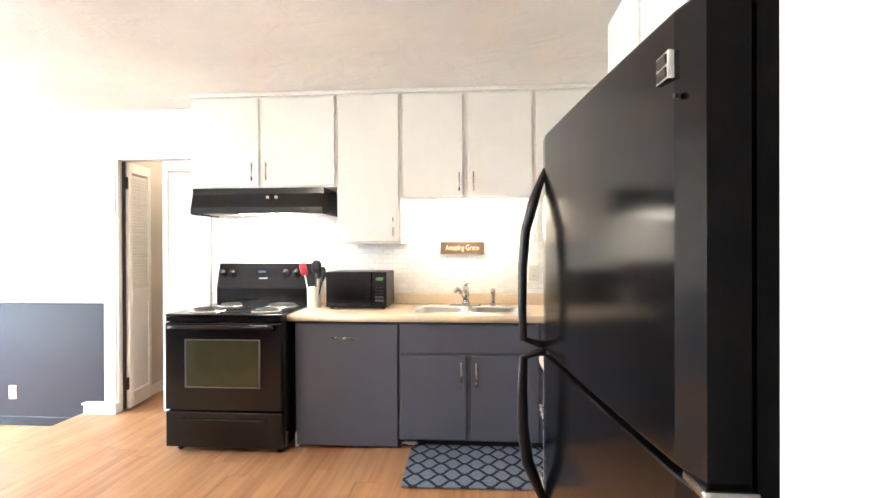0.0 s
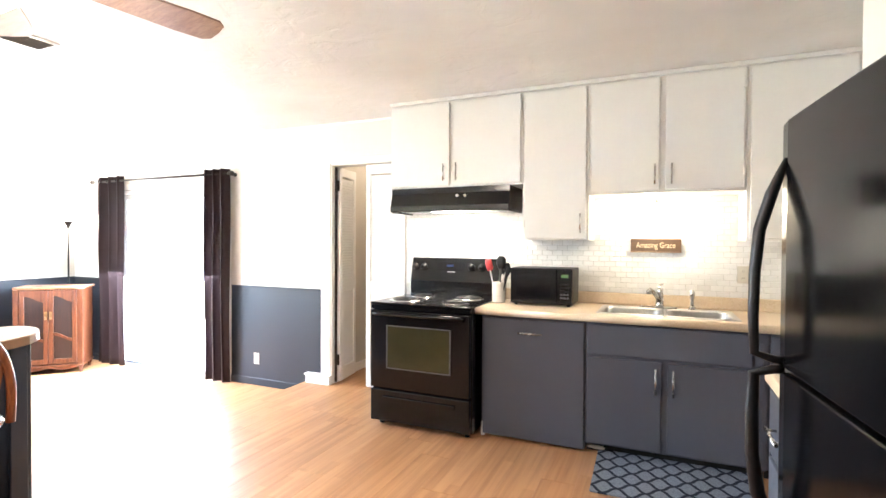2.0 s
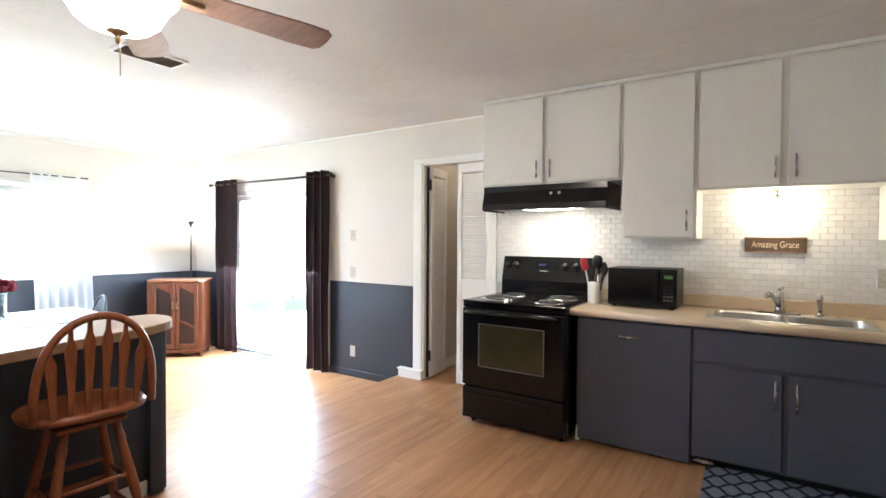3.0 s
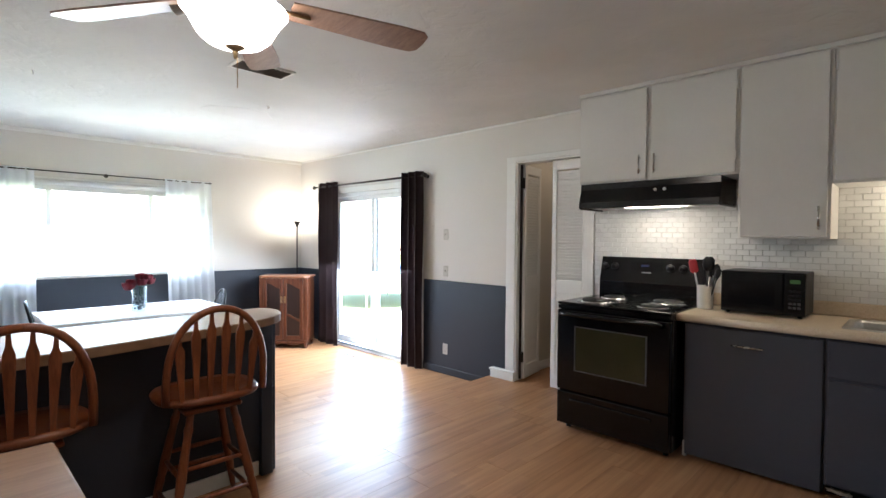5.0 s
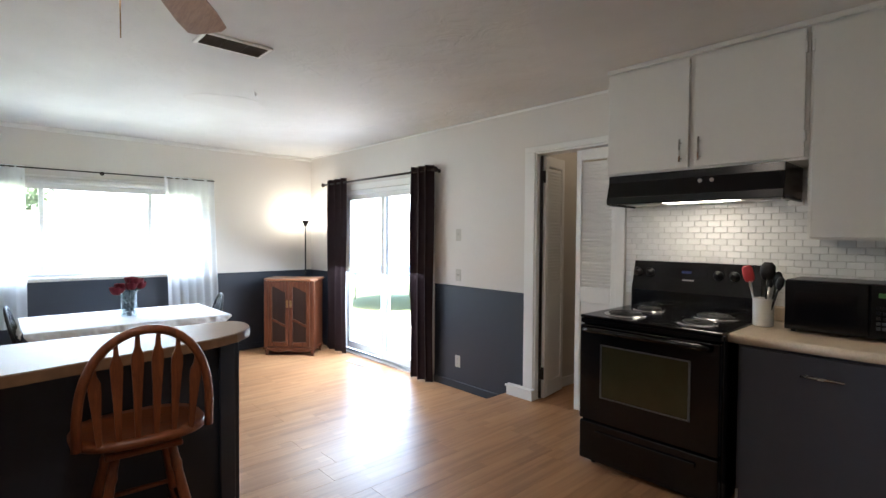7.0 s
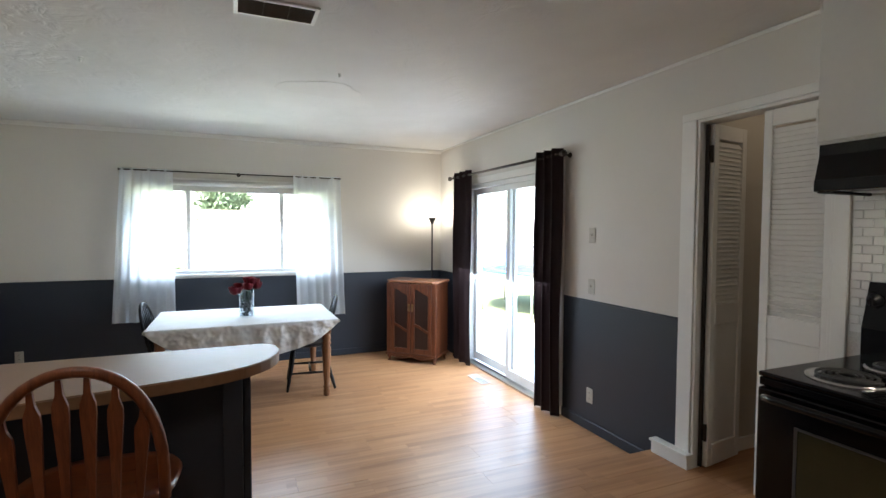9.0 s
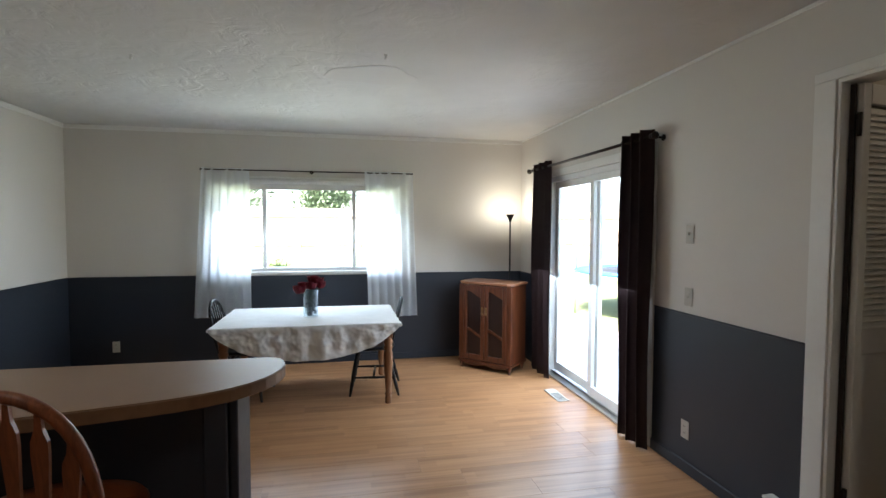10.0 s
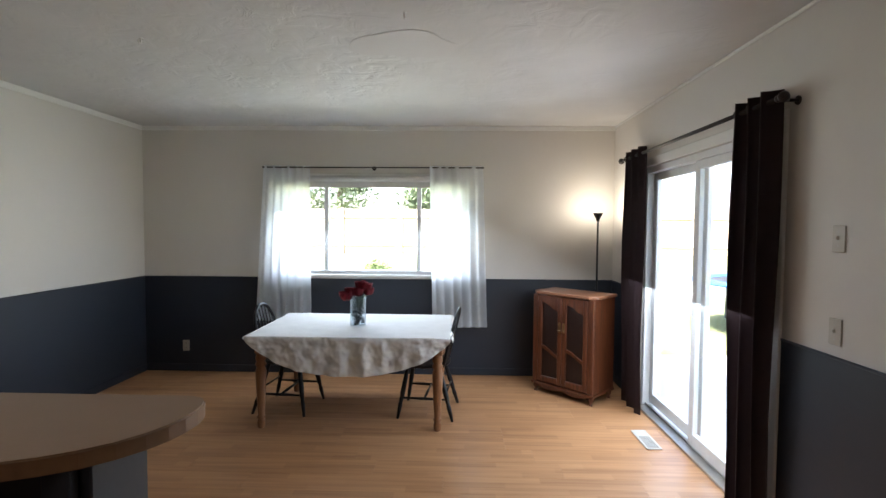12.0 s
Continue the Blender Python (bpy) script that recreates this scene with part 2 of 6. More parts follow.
def ceiling_plaster():
    """Stomped and swirled plaster, painted off-white."""
    m = Mat("ceiling_plaster", 0.8, spec=0.2)
    v = m.coords()
    f = m.noise(v, 1.1, 3)
    m.colour(m.ramp(f, (0.3, (0.60, 0.59, 0.575)), (0.7, (0.69, 0.68, 0.665))))
    stomp = m.noise(v, 6.5, 4, 0.55, 1.0)
    ridge = m.ramp(stomp, (0.38, (0, 0, 0)), (0.56, (0.8, 0.8, 0.8)), (0.70, (1, 1, 1)))
    dots = m.noise(v, 60.0, 3, 0.6, 0.8)
    patchy = m.ramp(m.noise(v, 1.3, 3), (0.36, (0.25, 0.25, 0.25)), (0.62, (1, 1, 1)))
    h = m.mix(0.12, ridge, dots)
    h = m.mix(1.0, h, patchy, "MULTIPLY")
    m.bump(h, 0.38, 0.012)
    return m.m


CEILING = ceiling_plaster()


def counter_laminate():
    m = Mat("speckled_laminate", 0.3)
    v = m.coords()
    sp = m.noise(v, 150, 3, 0.7)
    bl = m.noise(v, 12, 4)
    c = m.ramp(sp, (0.32, (0.46, 0.35, 0.235)), (0.5, (0.56, 0.44, 0.31)), (0.68, (0.62, 0.51, 0.38)))
    m.colour(m.mix(0.25, c, m.ramp(bl, (0.3, (0.5, 0.39, 0.27)), (0.7, (0.66, 0.56, 0.43)))))
    m.rough(bl, 0.34, 0.46)
    return m.m


COUNTER = counter_laminate()
BAR_TOP = plain("tan_bar_laminate", (0.30, 0.190, 0.122), 0.42, 0.0, 0.05, 3, 0.02)
BAR_EDGE = plain("bar_edge_band", (0.21, 0.115, 0.060), 0.46, 0.0, 0.15, 14, 0.05)
DESK_TOP = wood("desk_top_wood", (0.30, 0.16, 0.09), (0.46, 0.28, 0.17), "y", 0.3, 0.7, False, 0.08)


def glazed_tile(name, island):
    m = Mat(name, 0.12)
    oi = m.n.new("ShaderNodeNewGeometry" if island else "ShaderNodeObjectInfo")
    v = m.coords(jitter=True)
    base = m.ramp(oi.outputs["Random Per Island" if island else "Random"], (0.0, (0.66, 0.655, 0.64)), (1.0, (0.76, 0.755, 0.74)))
    m.colour(m.mix(0.15, base, m.ramp(m.noise(v, 14, 3), (0.3, (0.60, 0.60, 0.58)), (0.7, (0.78, 0.78, 0.77)))))
    m.bump(m.noise(v, 25, 2), 0.12, 0.002)
    return m.m


TILE = glazed_tile("glazed_tile", False)
TILE_FAR = glazed_tile("glazed_tile_run", True)
GROUT = plain("grey_grout", (0.55, 0.54, 0.52), 0.85, 0.0, 0.15, 120, 0.4)


def trellis_rug():
    """Navy diamond trellis woven on a grey-blue ground."""
    m = Mat("trellis_weave", 0.9, spec=0.1)
    tc = m.n.new("ShaderNodeTexCoord")
    sep = m.n.new("ShaderNodeSeparateXYZ")
    m.to(tc.outputs["Object"], sep.inputs[0])
    u = m.math("MULTIPLY", sep.outputs[0], 1 / 0.145)
    w = m.math("MULTIPLY", sep.outputs[1], 1 / 0.145)
    lines = []
    for s in ("ADD", "SUBTRACT"):
        d = m.math(s, u, w)
        wob = m.math("MULTIPLY", m.math("SINE", m.math("MULTIPLY", m.math("SUBTRACT" if s == "ADD" else "ADD", u, w), 6.283)), 0.05)
        lines.append(m.math("ABSOLUTE", m.math("SUBTRACT", m.math("FRACT", m.math("ADD", d, wob)), 0.5)))
    near = m.math("MINIMUM", lines[0], lines[1])
    fac = m.ramp(near, (0.085, (1, 1, 1)), (0.105, (0, 0, 0)))
    n = m.noise(m.coords(), 160, 3)
    ground = m.ramp(n, (0.3, (0.13, 0.15, 0.19)), (0.7, (0.24, 0.27, 0.33)))
    navy = m.ramp(n, (0.3, (0.014, 0.018, 0.030)), (0.7, (0.034, 0.042, 0.062)))
    m.colour(m.mix(fac, ground, navy))
    m.bump(n, 0.6, 0.003)
    return m.m


RUG = trellis_rug()


def lawn():
    m = Mat("lawn_grass", 0.9, spec=0.1)
    v = m.coords()
    a = m.noise(v, 0.5, 5)
    b = m.noise(v, 14, 5)
    c = m.ramp(b, (0.3, (0.13, 0.15, 0.075)), (0.7, (0.22, 0.25, 0.13)))
    m.colour(m.mix(m.ramp(a, (0.5, (0, 0, 0)), (0.75, (0.6, 0.6, 0.6))), c, (0.30, 0.27, 0.21)))
    m.bump(b, 0.8, 0.05)
    return m.m


LAWN = lawn()
FENCE_WOOD = wood("pale_cedar", (0.46, 0.37, 0.28), (0.60, 0.52, 0.42), "z", 0.8)
BARK = wood("bark", (0.05, 0.035, 0.025), (0.13, 0.10, 0.075), "z", 0.9)
PATIO = plain("patio_concrete", (0.52, 0.51, 0.49), 0.85, 0.0, 0.15, 20, 0.4)


def leaves(name, dark, light):
    m = Mat(name, 0.6, spec=0.3)
    g = m.n.new("ShaderNodeNewGeometry")
    m.colour(m.ramp(g.outputs["Random Per Island"], (0.0, dark), (1.0, light)))
    return m.m


LEAF = leaves("tree_leaf", (0.09, 0.13, 0.08), (0.20, 0.25, 0.15))
LEAF_SHRUB = leaves("shrub_leaf", (0.05, 0.09, 0.025), (0.14, 0.20, 0.07))
BLUE_PAD = plain("blue_vinyl_pad", (0.03, 0.12, 0.42), 0.5)
NETTING = plain("black_mesh_mat", (0.02, 0.02, 0.022), 0.7)
GALV = plain("galvanised_tube", (0.45, 0.46, 0.47), 0.4, 0.9)

# ---- mesh helpers ----
INVERSE = {}


def box(bm, x0, x1, y0, y1, z0, z1, bevel=0.0, seg=1):
    r = bmesh.ops.create_cube(bm, size=1.0, matrix=Matrix.LocRotScale(((x0 + x1) / 2, (y0 + y1) / 2, (z0 + z1) / 2), None, (abs(x1 - x0), abs(y1 - y0), abs(z1 - z0))))
    if bevel:
        edges = list({e for v in r["verts"] for e in v.link_edges})
        bmesh.ops.bevel(bm, geom=edges, offset=bevel, segments=seg, affect="EDGES", profile=0.5)
    return bm


def boxes(*rows, bevel=0.0, seg=1):
    bm = bmesh.new()
    for r in rows:
        box(bm, *r, bevel=bevel, seg=seg)
    return bm


def ring(bm, centre, u, v, rx, ry, n):
    return [bm.verts.new(centre + u * (rx * math.cos(2 * math.pi * k / n)) + v * (ry * math.sin(2 * math.pi * k / n))) for k in range(n)]


def bridge(bm, a, b):
    n = len(a)
    for k in range(n):
        bm.faces.new((a[k], a[(k + 1) % n], b[(k + 1) % n], b[k])).smooth = True


def tube(bm, pts, radii, n=10, flat=1.0, caps=True):
    """A round or flattened bar through points, with a radius at each."""
    pts = [Vector(p) for p in pts]
    if isinstance(radii, (int, float)):
        radii = [radii] * len(pts)
    prev, u = None, None
    for k, p in enumerate(pts):
        d = (pts[min(k + 1, len(pts) - 1)] - pts[max(k - 1, 0)]).normalized()
        if u is None:
            u = d.orthogonal().normalized() if abs(d.z) < 0.9 else Vector((1, 0, 0))
        u = (u - d * u.dot(d)).normalized()
        w = d.cross(u)
        r = ring(bm, p, u, w, radii[k], radii[k] * flat, n)
        if prev:
            bridge(bm, prev, r)
        elif caps:
            bm.faces.new(r[::-1])
        prev = r
    if caps:
        bm.faces.new(prev)
    return bm


def lathe(bm, profile, centre=(0, 0, 0), n=20, closed=True):
    """profile: (radius, height) from bottom to top."""
    c = Vector(centre)
    prev = None
    for r, z in profile:
        cur = ring(bm, c + Vector((0, 0, z)), Vector((1, 0, 0)), Vector((0, 1, 0)), max(r, 1e-4), max(r, 1e-4), n)
        if prev:
            bridge(bm, prev, cur)
        elif closed:
            bm.faces.new(cur[::-1])
        prev = cur
    if closed:
        bm.faces.new(prev)
    return bm


def slab(bm, outline, axis, a, b, bevel=0.0):
    """A flat outline given in the two other axes, thickened from a to b along axis."""
    def put(p, h):
        return {"x": (h, p[0], p[1]), "y": (p[0], h, p[1]), "z": (p[0], p[1], h)}[axis]
    lo = [bm.verts.new(put(p, a)) for p in outline]
    hi = [bm.verts.new(put(p, b)) for p in outline]
    n = len(outline)
    fs = [bm.faces.new(lo[::-1]), bm.faces.new(hi)]
    for k in range(n):
        fs.append(bm.faces.new((lo[k], lo[(k + 1) % n], hi[(k + 1) % n], hi[k])))
    bmesh.ops.recalc_face_normals(bm, faces=fs)
    if bevel:
        edges = list({e for f in fs[:2] for e in f.edges})
        bmesh.ops.bevel(bm, geom=edges, offset=bevel, segments=2, affect="EDGES", profile=0.5)
    return bm


def sheet(bm, nu, nv, f):
    """A grid surface from a function of two numbers in 0..1."""
    g = [[bm.verts.new(f(i / nu, j / nv)) for j in range(nv + 1)] for i in range(nu + 1)]
    for i in range(nu):
        for j in range(nv):
            bm.faces.new((g[i][j], g[i + 1][j], g[i + 1][j + 1], g[i][j + 1])).smooth = True
    return bm


def mesh_of(name, bm, material):
    me = bpy.data.meshes.new(name)
    bm.normal_update()
    bm.to_mesh(me)
    bm.free()
    me.materials.append(material)
    return me


def thing(name, at, label, category, group="", rz=0.0, local=False, kind=""):
    """An empty at the thing's base; parts of a local thing are given in its own space."""
    ob = new(name)
    ob.empty_display_size = 0.1
    m = pose(*at, 0, 0, rz)
    ob.matrix_basis = m
    INVERSE[ob.name] = None if local else m.inverted()
    return tagged(ob, label, category, group, kind)


def part(name, bm, material, parent, label=""):
    inv = INVERSE[parent.name]
    if inv:
        bmesh.ops.transform(bm, matrix=inv, verts=bm.verts)
    ob = new(name, mesh_of(name, bm, material))
    ob.parent = parent
    INVERSE[ob.name] = inv
    return tagged(ob, label)


def structure(name, bm, material, label, category):
    ob = new(name, mesh_of(name, bm, material))
    INVERSE[ob.name] = None
    return tagged(ob, label, category, kind="structure")


def solid(name, bm, material, at, label, category, group="", rz=0.0):
    """A thing of one mesh, given in its own space."""
    ob = new(name, mesh_of(name, bm, material))
    ob.matrix_basis = pose(*at, 0, 0, rz)
    INVERSE[ob.name] = None
    return tagged(ob, label, category, group)


# ---- the room ----
NORTH, SOUTH, WEST, EAST = 4.29, -0.635, -6.45, 1.38
TOP, LOW, STEP = 2.47, -0.118, -2.78
NOOK_X, NOOK_Y = 0.79, 1.055      # the wall beside the refrigerator
DOOR_L, DOOR_R, DOOR_T = -2.50, -1.785, 2.075
SL_L, SL_R, SL_T = -5.66, -3.83, 1.95
WIN_L, WIN_R, WIN_B, WIN_T = 0.80, 2.78, 0.93, 1.90
B = -0.45                       # bottom of the walls

structure("wall_north", boxes(
    (WEST - 0.15, SL_L, NORTH, NORTH + 0.13, B, TOP), (SL_L, SL_R, NORTH, NORTH + 0.13, SL_T, TOP), (SL_L, SL_R, NORTH, NORTH + 0.13, B, LOW - 0.01),
    (SL_R, DOOR_L, NORTH, NORTH + 0.13, B, TOP), (DOOR_L, DOOR_R, NORTH, NORTH + 0.13, DOOR_T, TOP), (DOOR_L, DOOR_R, NORTH, NORTH + 0.13, B, -0.03),
    (DOOR_R, EAST + 0.15, NORTH, NORTH + 0.13, B, TOP)), WALL, "off-white painted wall behind the kitchen and patio door", "wall")
structure("wall_west", boxes(
    (WEST - 0.15, WEST, SOUTH - 0.15, WIN_L, B, TOP), (WEST - 0.15, WEST, WIN_R, NORTH, B, TOP),
    (WEST - 0.15, WEST, WIN_L, WIN_R, B, WIN_B), (WEST - 0.15, WEST, WIN_L, WIN_R, WIN_T, TOP)), WALL, "off-white painted wall with the dining window", "wall")
structure("wall_south", boxes((WEST, EAST + 0.15, SOUTH - 0.15, SOUTH, B, TOP)), WALL, "off-white painted wall along the dining area", "wall")
structure("wall_east", boxes((EAST, EAST + 0.15, SOUTH, NORTH, B, TOP)), WALL, "off-white painted wall behind the refrigerator", "wall")
structure("wall_nook", boxes((NOOK_X, EAST, SOUTH, NOOK_Y, B, TOP), bevel=0.004), WALL, "off-white wall end beside the refrigerator", "wall")
structure("ceiling", boxes((WEST - 0.15, EAST + 0.15, SOUTH - 0.15, NORTH + 0.13, TOP, TOP + 0.12)), CEILING, "off-white ceiling with swirled plaster texture", "ceiling")

# louvred closet behind the double doors
structure("wall_closet", boxes((-2.66, -2.56, NORTH + 0.13, 5.6, B, TOP), (-1.35, -1.25, NORTH + 0.13, 5.6, B, TOP), (-2.66, -1.25, 5.6, 5.7, B, TOP)), BEIGE, "beige closet walls", "wall")
structure("ceiling_closet", boxes((-2.66, -1.25, NORTH + 0.13, 5.7, TOP, TOP + 0.12)), WALL, "closet ceiling", "ceiling")
structure("baseboard_closet", boxes((-2.56, -1.35, 5.585, 5.6, 0, 0.09), (-2.56, -2.548, NORTH + 0.13, 5.585, 0, 0.09), bevel=0.003), TRIM, "white closet baseboard", "baseboard")

# slate wainscot, cap rail and painted baseboards
WT = 0.884
wains = [("wainscot_north", [(SL_R + 0.06, DOOR_L - 0.125, NORTH - 0.007, NORTH, LOW, WT)], [(SL_R + 0.06, DOOR_L - 0.125, NORTH - 0.013, NORTH, WT, WT + 0.012)],
          [(SL_R + 0.06, STEP, NORTH - 0.02, NORTH - 0.007, LOW, LOW + 0.075)]),
         ("wainscot_corner", [(WEST + 0.007, SL_L - 0.06, NORTH - 0.007, NORTH, LOW, WT)], [(WEST + 0.013, SL_L - 0.06, NORTH - 0.013, NORTH, WT, WT + 0.012)],
          [(WEST + 0.02, SL_L - 0.06, NORTH - 0.02, NORTH - 0.007, LOW, LOW + 0.075)]),
         ("wainscot_west", [(WEST, WEST + 0.007, SOUTH, NORTH, LOW, WT)], [(WEST, WEST + 0.013, SOUTH, WIN_L - 0.06, WT, WT + 0.012), (WEST, WEST + 0.013, WIN_R + 0.06, NORTH, WT, WT + 0.012)],
          [(WEST + 0.007, WEST + 0.02, SOUTH + 0.02, NORTH - 0.02, LOW, LOW + 0.075)]),
         ("wainscot_south", [(WEST + 0.007, -2.76, SOUTH, SOUTH + 0.007, LOW, WT)], [(WEST + 0.013, -2.76, SOUTH, SOUTH + 0.013, WT, WT + 0.012)],
          [(WEST + 0.02, -2.78, SOUTH + 0.007, SOUTH + 0.02, LOW, LOW + 0.075)])]
for nm, panel, cap, foot in wains:
    structure(nm, boxes(*panel), SLATE, "slate blue painted lower wall", "wall panel")
    structure(nm.replace("wainscot", "trim"), boxes(*cap, bevel=0.003), SLATE, "thin slate cap rail", "trim")
    structure(nm.replace("wainscot", "baseboard"), boxes(*foot, bevel=0.004), SLATE, "slate painted baseboard", "baseboard")

# cornice strip on the wall tops
structure("trim_cornice_west", boxes((WEST, WEST + 0.016, SOUTH, NORTH, TOP - 0.045, TOP), bevel=0.004), TRIM, "thin white cornice strip", "trim")
structure("trim_cornice_north", boxes((WEST + 0.016, -1.70, NORTH - 0.010, NORTH, TOP - 0.02, TOP), bevel=0.003), TRIM, "thin white cornice strip", "trim")
structure("trim_cornice_south", boxes((WEST + 0.016, NOOK_X, SOUTH, SOUTH + 0.016, TOP - 0.045, TOP), bevel=0.004), TRIM, "thin white cornice strip", "trim")

# white base block where the raised floor ends
structure("baseboard_block", slab(slab(bmesh.new(), [(-2.765, 4.235), (-2.492, 4.235), (-2.492, 4.288), (-2.765, 4.288)], "z", 0.0, 0.075, 0.003),
          [(-2.775, 4.225), (-2.487, 4.225), (-2.487, 4.288), (-2.775, 4.288)], "z", 0.075, 0.092, 0.004), TRIM, "chunky white base block by the closet door", "baseboard")

# door casing
structure("door_casing", boxes(
    (DOOR_L - 0.115, DOOR_L - 0.012, NORTH - 0.018, NORTH, 0.0, DOOR_T + 0.012), (DOOR_R + 0.012, DOOR_R + 0.075, NORTH - 0.018, NORTH, 0.0, DOOR_T + 0.012),
    (DOOR_L - 0.115, DOOR_R + 0.075, NORTH - 0.020, NORTH, DOOR_T + 0.012, DOOR_T + 0.058),
    (DOOR_L - 0.012, DOOR_L + 0.006, NORTH - 0.010, NORTH + 0.128, 0.0, DOOR_T), (DOOR_R - 0.006, DOOR_R + 0.012, NORTH - 0.010, NORTH + 0.128, 0.0, DOOR_T),
    (DOOR_L - 0.012, DOOR_R + 0.012, NORTH - 0.010, NORTH + 0.128, DOOR_T - 0.006, DOOR_T + 0.012), bevel=0.003), TRIM, "white painted door casing", "door frame")


def louvre_leaf(name, at, rz, label):
    """A narrow door leaf: louvres above, a sunk panel below. Local x runs from the hinge, y is its thickness."""
    w, h, t = 0.345, 2.045, 0.03
    ob = thing(name, at, label, "door", "louvred closet doors", rz, True, "structure")
    bm = boxes((0, 0.045, 0, t, 0, h), (w - 0.045, w, 0, t, 0, h), (0.045, w - 0.045, 0, t, h - 0.085, h), (0.045, w - 0.045, 0, t, 0.86, 0.98), (0.045, w - 0.045, 0, t, 0, 0.13), bevel=0.003)
    part("stiles_and_rails", bm, TRIM, ob)
    part("panel", boxes((0.045, w - 0.045, 0.009, 0.021, 0.13, 0.86)), TRIM, ob)
    bm = bmesh.new()
    box(bm, 0.0, w - 0.09, -0.017, 0.017, -0.003, 0.003)
    bmesh.ops.rotate(bm, verts=bm.verts, cent=(0, 0, 0), matrix=Matrix.Rotation(radians(60), 3, "X"))
    slat = mesh_of("slat", bm, TRIM)
    z = 0.995
    while z < h - 0.09:
        s = new("slat", slat)
        s.parent, s.location = ob, (0.045, t / 2, z)
        z += 0.026
    for z in (0.16, 1.82):
        part("hinge", box(tube(bmesh.new(), [(-0.009, 0.012, z), (-0.009, 0.012, z + 0.10)], 0.010, 8), -0.022, 0.0, 0.008, 0.018, z + 0.005, z + 0.095), BRONZE, ob, "dark bronze hinge")
    return ob


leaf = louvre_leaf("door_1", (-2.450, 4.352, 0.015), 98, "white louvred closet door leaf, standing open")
# added dark strip: its colour stands in for shade between jamb and leaf
part("hinge_strip", boxes((-0.026, -0.012, 0.022, 0.044, 0.0, 2.045), bevel=0.002), BRONZE, leaf, "dark strip standing in for the shaded gap at the hinge side")
louvre_leaf("door_2", (DOOR_R - 0.008, 4.345, 0.015), 180, "white louvred closet door leaf, closed")

# ---- patio door ----
FY0, FY1 = NORTH + 0.02, NORTH + 0.12
pd = thing("patio_door", (-4.745, NORTH + 0.07, LOW), "white framed sliding glass patio door, closed", "patio door", kind="structure")
part("frame", boxes((SL_L, SL_L + 0.05, FY0, FY1, LOW, SL_T), (SL_R - 0.05, SL_R, FY0, FY1, LOW, SL_T), (SL_L + 0.05, SL_R - 0.05, FY0, FY1, SL_T - 0.05, SL_T), bevel=0.004), VINYL, pd)
part("sill_track", boxes((SL_L + 0.05, SL_R - 0.05, NORTH - 0.03, FY1, LOW, LOW + 0.018), (SL_L + 0.05, SL_R - 0.05, FY0 + 0.02, FY0 + 0.03, LOW + 0.018, LOW + 0.035), bevel=0.002), STEEL, pd, "aluminium sill track")
for nm, x0, x1, y in (("fixed_panel", SL_L + 0.05, -4.70, NORTH + 0.078), ("sliding_panel", -4.79, SL_R - 0.05, NORTH + 0.032)):
    zb, zt = LOW + 0.036, SL_T - 0.05
    p = part(nm, boxes((x0, x0 + 0.065, y, y + 0.036, zb, zt), (x1 - 0.065, x1, y, y + 0.036, zb, zt), (x0 + 0.065, x1 - 0.065, y, y + 0.036, zb, zb + 0.09), (x0 + 0.065, x1 - 0.065, y, y + 0.036, zt - 0.06, zt), bevel=0.004), VINYL, pd)
    g = part("pane", boxes((x0 + 0.065, x1 - 0.065, y + 0.012, y + 0.018, zb + 0.09, zt - 0.06)), GLASS, p, "clear glass pane")
    g.visible_shadow = False
part("door_pull", boxes((-3.925, -3.905, NORTH + 0.005, NORTH + 0.032, 0.72, 0.98), bevel=0.005, seg=2), VINYL, pd, "white pull handle")
structure("trim_patio", boxes((SL_L - 0.055, SL_L, NORTH - 0.016, NORTH, LOW, SL_T + 0.07), (SL_R, SL_R + 0.055, NORTH - 0.016, NORTH, LOW, SL_T + 0.07),
          (SL_L, SL_R, NORTH - 0.016, NORTH, SL_T, SL_T + 0.07), bevel=0.004), TRIM, "white casing round the patio door", "trim")

# ---- dining window ----
WX0, WX1 = WEST - 0.12, WEST - 0.03
win = thing("window_1", (WEST - 0.07, 1.79, WIN_B), "white three-part sliding window", "window", kind="structure")
part("window_frame", boxes((WX0, WX1, WIN_L, WIN_L + 0.04, WIN_B, WIN_T), (WX0, WX1, WIN_R - 0.04, WIN_R, WIN_B, WIN_T), (WX0, WX1, WIN_L + 0.04, WIN_R - 0.04, WIN_B, WIN_B + 0.04),
     (WX0, WX1, WIN_L + 0.04, WIN_R - 0.04, WIN_T - 0.05, WIN_T), bevel=0.004), VINYL, win)
for y in (1.30, 2.28):
    part("mullion", boxes((WX0 + 0.01, WX1 - 0.01, y - 0.022, y + 0.022, WIN_B + 0.04, WIN_T - 0.05), bevel=0.004), VINYL, win)
for y0, y1 in ((WIN_L + 0.04, 1.278), (1.322, 2.258), (2.302, WIN_R - 0.04)):
    g = part("pane", boxes((WEST - 0.078, WEST - 0.072, y0, y1, WIN_B + 0.04, WIN_T - 0.05)), GLASS, win, "clear glass pane")
    g.visible_shadow = False
part("window_sill", boxes((WEST - 0.03, WEST + 0.035, WIN_L - 0.05, WIN_R + 0.05, WIN_B - 0.028, WIN_B), bevel=0.006, seg=2), TRIM, win)
